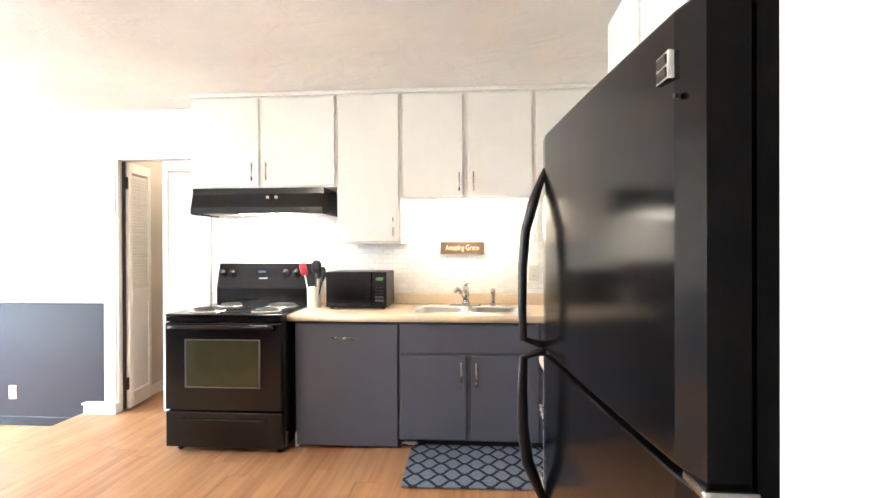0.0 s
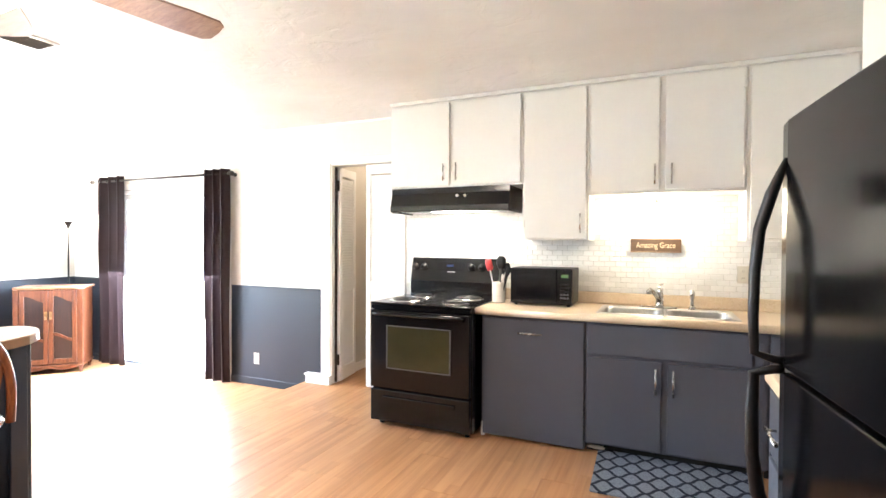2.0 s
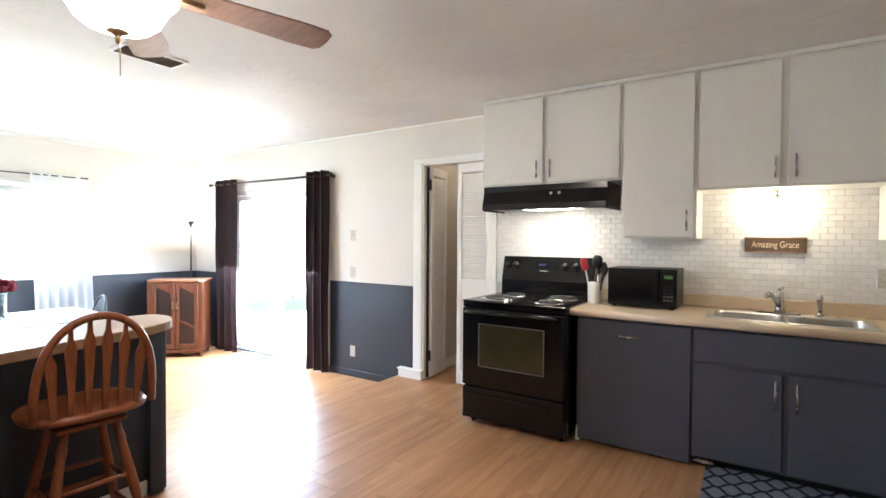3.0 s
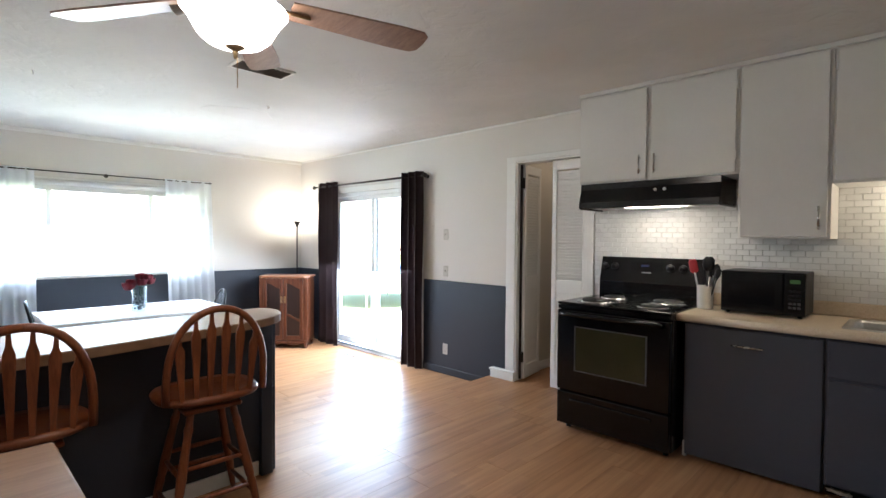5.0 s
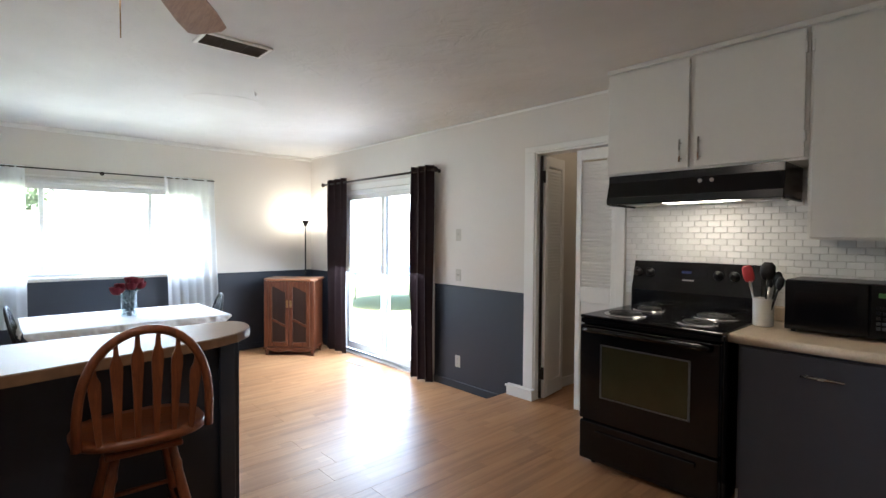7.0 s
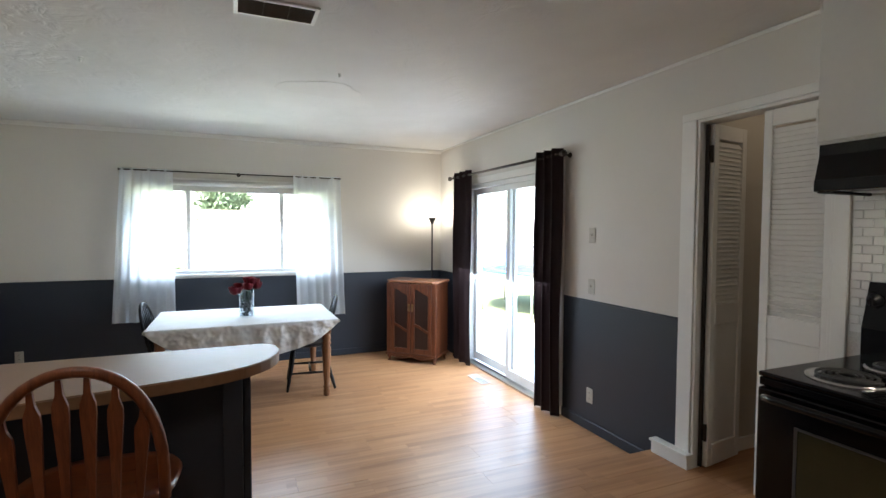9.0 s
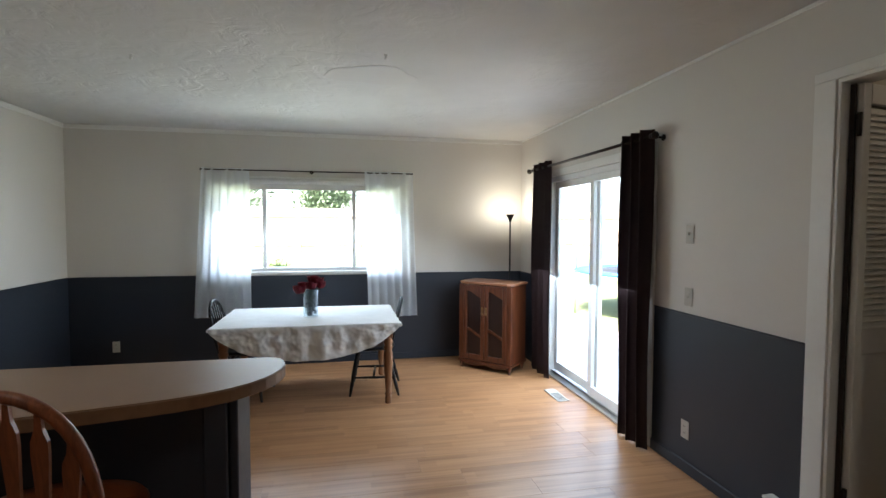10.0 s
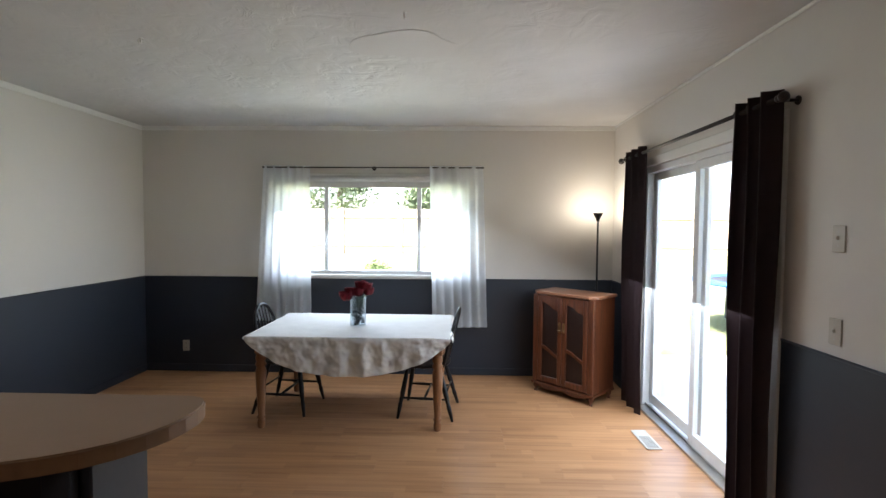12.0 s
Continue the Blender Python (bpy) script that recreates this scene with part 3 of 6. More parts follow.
part("casing", boxes((WEST, WEST + 0.016, WIN_L - 0.06, WIN_L, WIN_B, WIN_T + 0.08), (WEST, WEST + 0.016, WIN_R, WIN_R + 0.06, WIN_B, WIN_T + 0.08), (WEST, WEST + 0.02, WIN_L, WIN_R, WIN_T, WIN_T + 0.08), bevel=0.004), TRIM, win)
bl = thing("roller_blind", (WEST + 0.05, 1.79, 1.90), "white roller blind rolled up over the window", "blind")
part("roll", tube(bmesh.new(), [(WEST + 0.052, WIN_L + 0.02, 1.925), (WEST + 0.052, WIN_R - 0.02, 1.925)], 0.030, 18), LINEN, bl)
part("hem_bar", boxes((WEST + 0.024, WEST + 0.034, WIN_L + 0.03, WIN_R - 0.03, 1.835, 1.925), bevel=0.002), LINEN, bl)


# ---- curtains ----
def curtain_rod(name, a, b, r, brackets, label, wall, ball):
    mid = (Vector(a) + Vector(b)) / 2
    ob = thing(name, mid, label, "curtain rod")
    part("rod", tube(bmesh.new(), [a, b], r, 12), BRONZE, ob)
    d = (Vector(b) - Vector(a)).normalized()
    for end, s in ((a, -1), (b, 1)):
        bm = bmesh.new()
        e = Vector(end)
        tube(bm, [e + d * (s * k) for k in (0, ball * 0.5, ball * 0.8, ball * 1.3, ball * 2.0, ball * 2.6, ball * 2.8)], [r * 1.5, r * 1.5, r * 1.1, ball * 0.95, ball * 1.15, ball * 0.7, 0.002], 14)
        part("finial", bm, BRONZE, ob)
    for q in brackets:
        q = Vector(q)
        w = Vector(wall(q))
        bm = tube(bmesh.new(), [w, q], r * 0.7, 8)
        tube(bm, [w, w + (q - w).normalized() * 0.006], 0.022, 12)
        part("bracket", bm, BRONZE, ob)
    return ob


curtain_rod("curtain_rod", (-5.86, 4.18, 2.045), (-3.70, 4.18, 2.045), 0.012, [(-5.80, 4.18, 2.045), (-3.72, 4.18, 2.045)], "dark bronze curtain rod above the patio door", lambda q: (q.x, NORTH, q.z), 0.024)
curtain_rod("curtain_rod", (-6.36, 0.70, 2.035), (-6.36, 2.92, 2.035), 0.0065, [(-6.36, 1.815, 2.035), (-6.36, 0.72, 2.035), (-6.36, 2.90, 2.035)], "thin black curtain rod above the window", lambda q: (WEST, q.y, q.z), 0.010)


def brown_panel(x0, x1, folds, phase, label):
    """A heavy grommet curtain in deep folds on the rod."""
    ob = thing("curtain", ((x0 + x1) / 2, 4.19, LOW + 0.01), label, "curtain", "brown patio curtains")

    def f(u, v):
        z = LOW + 0.012 + v * 2.205
        a = 0.040 * (0.75 + 0.25 * v) * math.sin(2 * math.pi * folds * u + phase) + 0.006 * math.sin(9 * u + 5 * v)
        wide = 1.0 + 0.05 * (1 - v) * math.sin(3 * u)
        return ((x0 + x1) / 2 + (u - 0.5) * (x1 - x0) * wide + 0.012 * math.sin(2 * math.pi * folds * u * 2 + phase) * (1 - 0.4 * v), 4.185 + a + 0.006 * math.sin(7 * v + 3 * u), z)
    bm = sheet(bmesh.new(), folds * 16, 26, f)
    bmesh.ops.solidify(bm, geom=bm.faces[:], thickness=0.0035)
    part("cloth", bm, BROWN_CLOTH, ob)
    for k in range(folds):
        x = x0 + (x1 - x0) * (k + 0.5) / folds
        bm = bmesh.new()
        tube(bm, [(x - 0.004, 4.18 + 0.024 * math.cos(q * math.pi / 6), 2.045 + 0.024 * math.sin(q * math.pi / 6)) for q in range(13)], 0.004, 6, caps=False)
        part("grommet", bm, BRONZE, ob)
    return ob


brown_panel(-5.83, -5.36, 3, 0.4, "dark brown grommet curtain bunched beside the corner cabinet")
brown_panel(-4.08, -3.73, 3, 1.2, "dark brown grommet curtain bunched beside the slate wall")


def sheer_panel(y0t, y1t, y0b, y1b, zb0, zb1, folds, phase):
    ob = thing("curtain", (-6.36, (y0b + y1b) / 2, (zb0 + zb1) / 2), "white sheer curtain hanging from the thin rod", "curtain", "white sheer curtains")

    def f(u, v):
        y0, y1 = y0b + (y0t - y0b) * v, y1b + (y1t - y1b) * v
        zb = zb0 + (zb1 - zb0) * u
        amp = 0.011 * (0.55 + 0.45 * (1 - v))
        return (-6.358 + amp * math.sin(2 * math.pi * folds * u + phase + 0.5 * math.sin(4 * v)) + 0.005 * math.sin(23 * u + 2 * v), y0 + (y1 - y0) * u + 0.006 * math.sin(40 * u), zb + (2.052 - zb) * v)
    part("cloth", sheet(bmesh.new(), folds * 12, 26, f), SHEER, ob)
    part("hem", sheet(bmesh.new(), folds * 12, 2, lambda u, v: Vector(f(u, v * 0.045)) + Vector((0.003, 0, 0))), SHEER, ob, "doubled sheer hem")
    return ob


sheer_panel(0.69, 1.165, 0.595, 1.17, 0.45, 0.44, 6, 0.3)
sheer_panel(2.395, 2.935, 2.435, 2.99, 0.395, 0.405, 6, 1.7)

# ---- kitchen cabinets ----
UY = 3.935                      # front of the wall cabinets


def bar_pull(parent, a, b, out, r=0.006):
    """A straight bar handle on two posts; out points away from the door."""
    a, b, out = Vector(a), Vector(b), Vector(out)
    d = (b - a).normalized() * 0.018
    bm = tube(bmesh.new(), [a + out * 0.028 - d * 0.8, b + out * 0.028 + d * 0.8], r, 10)
    for q in (a + d * 0.4, b - d * 0.4):
        tube(bm, [q, q + out * 0.028], r * 0.75, 8)
    return part("handle", bm, NICKEL, parent, "brushed nickel bar handle")


def wall_cabinet(x0, x1, z0, doors, label, yf=UY):
    """doors: (x0, x1, handle x or None, handle z)."""
    ob = thing("wall_cabinet", ((x0 + x1) / 2, (yf + NORTH) / 2, z0), label, "cabinet", "white wall cabinets")
    part("body", boxes((x0, x1, yf + 0.02, NORTH - 0.001, z0, TOP - 0.002), bevel=0.002), CAB_WHITE, ob)
    part("face_frame", boxes((x0, x1, yf + 0.006, yf + 0.02, z0, TOP - 0.002)), CAB_WHITE, ob)
    for a, b, hx, hz in doors:
        d = part("door", boxes((a, b, yf - 0.014, yf + 0.004, z0 + 0.012, TOP - 0.045), bevel=0.004, seg=2), CAB_WHITE, ob)
        bar_pull(d, (hx, yf - 0.014, hz), (hx, yf - 0.014, hz + 0.105), (0, -1, 0))
        side = a if abs(hx - b) < abs(hx - a) else b
        for z in (z0 + 0.09, TOP - 0.16):
            part("hinge", boxes((side - 0.006, side + 0.006, yf - 0.0165, yf + 0.004, z, z + 0.055), bevel=0.002), CAB_WHITE, d)
    return ob


wall_cabinet(-1.662, -0.572, 1.780, [(-1.652, -1.145, -1.185, 1.84), (-1.11, -0.587, -1.08, 1.84)], "white double-door wall cabinet above the range hood")
wall_cabinet(-0.570, -0.108, 1.374, [(-0.556, -0.124, -0.160, 1.44)], "tall white single-door wall cabinet")
wall_cabinet(-0.106, 0.822, 1.686, [(-0.093, 0.332, 0.307, 1.75), (0.370, 0.808, 0.406, 1.75)], "white double-door wall cabinet above the sink")
wall_cabinet(0.824, 1.378, 1.374, [(0.842, 1.36, 0.885, 1.44)], "tall white wall cabinet in the kitchen corner")
structure("trim_cabinet_top", boxes((-1.662, 1.378, UY - 0.022, UY + 0.006, TOP - 0.03, TOP - 0.001), bevel=0.004), CAB_WHITE, "white strip between cabinets and ceiling", "trim")

# cabinets over the refrigerator
fc = thing("wall_cabinet", (1.23, 1.95, 1.86), "white wall cabinet above the refrigerator", "cabinet", "white wall cabinets")
part("body", boxes((1.10, EAST - 0.001, NOOK_Y + 0.002, 2.965, 1.86, TOP - 0.002), bevel=0.002), CAB_WHITE, fc)
for a, b in ((1.07, 1.525), (1.54, 1.995), (2.01, 2.458), (2.492, 2.95)):
    d = part("door", boxes((1.082, 1.099, a, b, 1.872, TOP - 0.03), bevel=0.004, seg=2), CAB_WHITE, fc)
    bar_pull(d, (1.082, b - 0.05, 1.92), (1.082, b - 0.05, 2.02), (-1, 0, 0))

# base units under the sink counter
BY = 3.70
bu = thing("base_cabinet", (-0.44, 4.0, 0), "slate blue pull-out base cabinet beside the range", "cabinet", "slate base cabinets")
part("body", boxes((-0.80, -0.092, BY + 0.02, NORTH - 0.001, 0.02, 0.855)), CAB_BLUE, bu)
dd = part("door", boxes((-0.785, -0.098, BY - 0.002, BY + 0.018, 0.02, 0.835), bevel=0.004, seg=2), CAB_BLUE, bu)
bar_pull(dd, (-0.515, BY - 0.002, 0.745), (-0.380, BY - 0.002, 0.745), (0, -1, 0))
part("foot", boxes((-0.80, -0.775, BY + 0.005, BY + 0.03, 0, 0.10), bevel=0.004), CERAMIC, bu, "chipped white foot block")

su = thing("base_cabinet", (0.37, 4.0, 0), "slate blue sink base cabinet with two doors", "cabinet", "slate base cabinets")
part("body", boxes((-0.088, 0.905, BY + 0.02, NORTH - 0.001, 0.07, 0.70), (-0.088, 0.905, BY + 0.02, BY + 0.04, 0.70, 0.855)), CAB_BLUE, su)
part("face_frame", boxes((-0.088, 0.905, BY + 0.004, BY + 0.02, 0.07, 0.855)), CAB_BLUE, su)
part("toe_kick", boxes((-0.088, 0.905, BY + 0.075, BY + 0.09, 0, 0.07)), DARK_HOLE, su)
part("false_drawer", boxes((-0.078, 0.83, BY - 0.010, BY + 0.002, 0.648, 0.840), bevel=0.003), CAB_BLUE, su)
for a, b, hx in ((-0.075, 0.357, 0.325), (0.392, 0.825, 0.423)):
    d = part("door", boxes((a, b, BY - 0.014, BY + 0.002, 0.082, 0.630), bevel=0.004, seg=2), CAB_BLUE, su)
    bar_pull(d, (hx, BY - 0.014, 0.45), (hx, BY - 0.014, 0.58), (0, -1, 0))
for z in (0.10, 0.30, 0.47, 0.66):
    part("spacer_block", boxes((0.838, 0.885, BY - 0.004, BY + 0.003, z, z + 0.13), bevel=0.002), CAB_BLUE, su)

cu = thing("base_cabinet", (1.14, 4.0, 0), "slate blue corner base cabinet", "cabinet", "slate base cabinets")
part("body", boxes((0.908, EAST - 0.001, BY + 0.02, NORTH - 0.001, 0.07, 0.855)), CAB_BLUE, cu)
part("door", boxes((0.92, 1.36, BY - 0.004, BY + 0.018, 0.082, 0.84), bevel=0.004, seg=2), CAB_BLUE, cu)
part("toe_kick", boxes((0.908, EAST - 0.001, BY + 0.075, BY + 0.09, 0, 0.07)), DARK_HOLE, cu)

# drawer unit between the refrigerator and the sink run
du = thing("drawer_cabinet", (1.04, 2.42, 0), "slate blue drawer cabinet beside the refrigerator", "cabinet", "slate base cabinets")
part("body", boxes((0.722, EAST - 0.001, 2.14, 2.52, 0.0, 0.86), bevel=0.003), CAB_BLUE, du)
for z0, z1 in ((0.08, 0.34), (0.355, 0.60), (0.615, 0.84)):
    d = part("drawer", boxes((0.705, 0.721, 2.15, 2.51, z0, z1), bevel=0.004), CAB_BLUE, du)
    bar_pull(d, (0.705, 2.26, (z0 + z1) / 2), (0.705, 2.40, (z0 + z1) / 2), (-1, 0, 0))
dw = thing("worktop", (1.04, 2.42, 0.86), "small speckled laminate worktop", "worktop")
part("slab", boxes((0.692, EAST - 0.002, 2.125, 2.535, 0.861, 0.905), bevel=0.008, seg=2), COUNTER, dw)

# worktop with its cut-out, and the sink in it
SX0, SX1, SY0, SY1 = -0.035, 0.785, 3.735, 4.185
wt = thing("worktop", (0.27, 3.97, 0.86), "beige speckled laminate worktop with raised back edge", "worktop")
CY = 3.655
part("slab", boxes((-0.832, SX0 + 0.02, CY, NORTH - 0.001, 0.857, 0.903), (SX1 - 0.02, EAST - 0.002, CY, NORTH - 0.001, 0.857, 0.903),
     (SX0 + 0.02, SX1 - 0.02, CY, SY0 + 0.02, 0.857, 0.903), (SX0 + 0.02, SX1 - 0.02, SY1 - 0.02, NORTH - 0.001, 0.857, 0.903)), COUNTER, wt)
part("front_edge", tube(bmesh.new(), [(-0.832, CY + 0.004, 0.880), (EAST - 0.002, CY + 0.004, 0.880)], 0.0225, 14), COUNTER, wt)
part("back_edge", boxes((-0.832, EAST - 0.002, NORTH - 0.024, NORTH - 0.001, 0.903, 0.990), bevel=0.008, seg=2), COUNTER, wt)

sk = thing("sink", (0.375, 3.96, 0.903), "double-bowl stainless steel sink set in the worktop", "sink")


def rounded(x0, x1, y0, y1, r, n=5):
    pts = []
    for cx, cy, a0 in ((x1 - r, y1 - r, 0), (x0 + r, y1 - r, 90), (x0 + r, y0 + r, 180), (x1 - r, y0 + r, 270)):
        for k in range(n + 1):
            a = radians(a0 + 90 * k / n)
            pts.append((cx + r * math.cos(a), cy + r * math.sin(a)))
    return pts


def loft(bm, loops):
    """Joins outlines (lists of points) one after another."""
    prev = None
    for lp in loops:
        cur = [bm.verts.new(p) for p in lp]
        if prev:
            bridge(bm, prev, cur)
        prev = cur
    return prev


mid = 0.37
rim = bmesh.new()
for a, b in ((SX0, mid), (mid, SX1)):
    ox0, ox1 = (a, b)
    outer = rounded(ox0, ox1, SY0, SY1, 0.03)
    ix0, ix1 = ox0 + (0.035 if a == SX0 else 0.016), ox1 - (0.035 if b == SX1 else 0.016)
    loft(rim, [[(x, y, 0.9035) for x, y in outer], [(x, y, 0.909) for x, y in rounded(ox0 + 0.004, ox1 - 0.004, SY0 + 0.004, SY1 - 0.004, 0.03)],
               [(x, y, 0.909) for x, y in rounded(ix0, ix1, SY0 + 0.035, SY1 - 0.075, 0.05)], [(x, y, 0.900) for x, y in rounded(ix0 + 0.004, ix1 - 0.004, SY0 + 0.039, SY1 - 0.079, 0.05)]])
part("rim", rim, STEEL, sk)
for a, b in ((SX0 + 0.039, mid - 0.02), (mid + 0.02, SX1 - 0.039)):
    bm = bmesh.new()
    last = loft(bm, [[(x, y, z) for x, y in rounded(a + i, b - i, SY0 + 0.039 + i, SY1 - 0.079 - i, 0.05)] for i, z in ((0, 0.900), (0.006, 0.80), (0.012, 0.755), (0.035, 0.738), (0.09, 0.735))])
    bm.faces.new(last)
    bowl = part("bowl", bm, STEEL, sk)
    part("drain", lathe(bmesh.new(), [(0.042, 0.7355), (0.040, 0.7385), (0.028, 0.7385), (0.026, 0.7362)], ((a + b) / 2, 3.95, 0), 18), CHROME, bowl)

fa = thing("faucet", (0.335, 4.145, 0.909), "brushed nickel single-lever kitchen faucet", "faucet")
part("base_plate", boxes((0.215, 0.455, 4.118, 4.172, 0.9095, 0.920), bevel=0.005, seg=2), NICKEL, fa)
part("body", lathe(bmesh.new(), [(0.030, 0.920), (0.026, 0.935), (0.023, 1.02), (0.024, 1.045), (0.016, 1.058)], (0.345, 4.145, 0)), NICKEL, fa)
part("spout", tube(bmesh.new(), [(0.345, 4.14, 0.955), (0.325, 4.09, 0.995), (0.300, 4.02, 1.035), (0.285, 3.975, 1.048), (0.278, 3.955, 1.040), (0.277, 3.950, 1.022)], [0.016, 0.015, 0.013, 0.013, 0.014, 0.014], 12), NICKEL, fa)
part("lever", tube(bmesh.new(), [(0.345, 4.145, 1.058), (0.352, 4.16, 1.068), (0.37, 4.19, 1.076)], [0.014, 0.009, 0.006], 10), NICKEL, fa)
sp = thing("side_sprayer", (0.545, 4.145, 0.909), "nickel side sprayer standing by the faucet", "sprayer")
part("collar", lathe(bmesh.new(), [(0.022, 0.909), (0.020, 0.925), (0.013, 0.935)], (0.545, 4.145, 0)), NICKEL, sp)
part("wand", lathe(bmesh.new(), [(0.012, 0.935), (0.012, 0.975), (0.016, 1.0), (0.017, 1.03), (0.010, 1.042)], (0.545, 4.145, 0)), NICKEL, sp)

# ---- range ----
RX0, RX1, RF = -1.612, -0.825, 3.562
rg = thing("range", ((RX0 + RX1) / 2, 3.93, 0), "black freestanding electric coil range", "range")
part("body", boxes((RX0, RX1, RF + 0.03, 4.265, 0.035, 0.895), bevel=0.004), BLACK, rg)
part("cooktop", boxes((RX0 - 0.002, RX1 + 0.002, RF - 0.01, 4.20, 0.897, 0.915), bevel=0.007, seg=2), BLACK, rg)
od = part("oven_door", boxes((RX0 + 0.004, RX1 - 0.004, RF - 0.018, RF + 0.028, 0.290, 0.860), bevel=0.008, seg=2), BLACK, rg)
part("window", boxes((-1.462, -0.975, RF - 0.0215, RF - 0.017, 0.445, 0.745), bevel=0.002), BLACK_GLASS, od, "dark oven window, the room's olive reflection put into its colour")
part("window_trim", boxes((-1.472, -1.462, RF - 0.0225, RF - 0.017, 0.437, 0.753), (-0.975, -0.965, RF - 0.0225, RF - 0.017, 0.437, 0.753), (-1.462, -0.975, RF - 0.0225, RF - 0.017, 0.745, 0.753), (-1.462, -0.975, RF - 0.0225, RF - 0.017, 0.437, 0.445)), GREY_TRIM, od)
bm = tube(bmesh.new(), [(RX0 + 0.05, RF - 0.018, 0.825), (RX0 + 0.055, RF - 0.05, 0.835), (RX0 + 0.09, RF - 0.062, 0.838), (RX1 - 0.09, RF - 0.062, 0.838), (RX1 - 0.055, RF - 0.05, 0.835), (RX1 - 0.05, RF - 0.018, 0.825)], 0.015, 12)
part("handle", bm, BLACK, od)
dr = part("storage_drawer", boxes((RX0 + 0.004, RX1 - 0.004, RF - 0.014, RF + 0.028, 0.045, 0.278), bevel=0.008, seg=2), BLACK, rg)
part("pull_ledge", boxes((RX0 + 0.11, RX1 - 0.11, RF - 0.026, RF - 0.013, 0.205, 0.235), bevel=0.006, seg=2), BLACK, dr)
part("control_strip", boxes((RX0 + 0.002, RX1 - 0.002, RF - 0.008, RF + 0.03, 0.864, 0.895), bevel=0.004), BLACK, rg)
for x in (RX0 + 0.05, RX1 - 0.05):
    for y in (RF + 0.08, 4.2):
        part("leg", lathe(bmesh.new(), [(0.018, 0.0), (0.018, 0.02), (0.010, 0.022), (0.010, 0.04)], (x, y, 0), 10), BLACK_TRIM, rg)
bg = part("backguard", slab(bmesh.new(), [(4.185, 0.915), (4.280, 0.915), (4.280, 1.205), (4.262, 1.222), (4.235, 1.222), (4.205, 1.10), (4.185, 1.03)], "x", RX0 + 0.003, RX1 - 0.003, 0.004), BLACK, rg)
part("display", slab(bmesh.new(), [(4.208, 1.125), (4.213, 1.125), (4.228, 1.185), (4.223, 1.185)], "x", -1.36, -1.13), DARK_GLASS, bg)
part("clock", slab(bmesh.new(), [(4.2145, 1.152), (4.217, 1.151), (4.2205, 1.166), (4.218, 1.167)], "x", -1.285, -1.225), BLUE_GLOW, bg, "small blue clock digits")
part("badge", slab(bmesh.new(), [(4.2025, 1.105), (4.205, 1.105), (4.2065, 1.113), (4.204, 1.113)], "x", -1.275, -1.205), CHROME, bg)
for x in (-1.575, -1.49, -1.065, -0.975):
    bm = bmesh.new()
    lathe(bm, [(0.031, 0.0), (0.030, 0.006), (0.023, 0.010), (0.020, 0.028), (0.014, 0.032)], n=18)
    box(bm, -0.005, 0.005, -0.021, 0.021, 0.020, 0.036, 0.002)
    bmesh.ops.transform(bm, matrix=Matrix.Translation((x, 4.214, 1.150)) @ Matrix.Rotation(radians(104), 4, "X"), verts=bm.verts)
    part("knob", bm, BLACK_TRIM, bg)
for x, y, r in ((-1.42, 3.745, 0.105), (-1.41, 4.04, 0.080), (-1.01, 3.745, 0.080), (-1.02, 4.04, 0.105)):
    bn = part("drip_pan", lathe(bmesh.new(), [(r + 0.022, 0.9155), (r + 0.020, 0.921), (r + 0.008, 0.920), (r - 0.01, 0.9165), (0.02, 0.9165)], (x, y, 0), 28, False), CHROME, rg, "chrome drip pan")
    turns, pts = 4, []
    for k in range(turns * 20 + 1):
        a = 2 * math.pi * k / 20
        q = 0.022 + (r - 0.026) * k / (turns * 20)
        pts.append((x + q * math.cos(a), y + q * math.sin(a), 0.926))
    part("coil", tube(bmesh.new(), pts, 0.0055, 6), IRON, bn, "black spiral heating coil")

# ---- hood ----
hd = thing("range_hood", (-1.10, 4.03, 1.59), "black under-cabinet range hood, lamp lit", "range hood")
HX0, HX1 = -1.645, -0.662
part("shell", slab(bmesh.new(), [(3.915, 1.604), (3.900, 1.640), (3.925, 1.735), (3.925, 1.779), (4.288, 1.779), (4.288, 1.604)], "x", HX0, HX1, 0.004), BLACK, hd)
part("lip", boxes((HX0, HX1, 3.895, 3.918, 1.592, 1.640), (HX0, HX0 + 0.012, 3.918, 4.288, 1.586, 1.602), (HX1 - 0.012, HX1, 3.918, 4.288, 1.586, 1.602), bevel=0.004), BLACK, hd)
part("lamp_lens", boxes((-1.30, -0.945, 3.93, 4.04, 1.592, 1.6025), bevel=0.003), LAMP_GLOW, hd, "lit lamp lens")
part("filter", boxes((HX0 + 0.05, HX1 - 0.05, 4.06, 4.24, 1.594, 1.603)), STEEL, hd)
for x in (-1.075, -1.012):
    part("switch", tube(bmesh.new(), [(x, 3.922, 1.708), (x, 3.910, 1.712)], 0.011, 12), PLATE, hd, "small white switch")

# ---- on the counter ----
mw = thing("microwave", (-0.43, 4.08, 0.903), "black countertop microwave oven", "microwave")
MX0, MX1, MY, MZ0, MZ1 = -0.655, -0.215, 3.93, 0.915, 1.172
part("case", boxes((MX0, MX1, MY + 0.022, 4.245, MZ0, MZ1), bevel=0.006, seg=2), BLACK_TRIM, mw)
md = part("door", boxes((MX0, -0.322, MY, MY + 0.021, MZ0 + 0.004, MZ1 - 0.003), bevel=0.005, seg=2), BLACK, mw)
part("door_window", boxes((MX0 + 0.045, -0.365, MY - 0.002, MY + 0.003, MZ0 + 0.055, MZ1 - 0.055), bevel=0.001), DARK_GLASS, md)
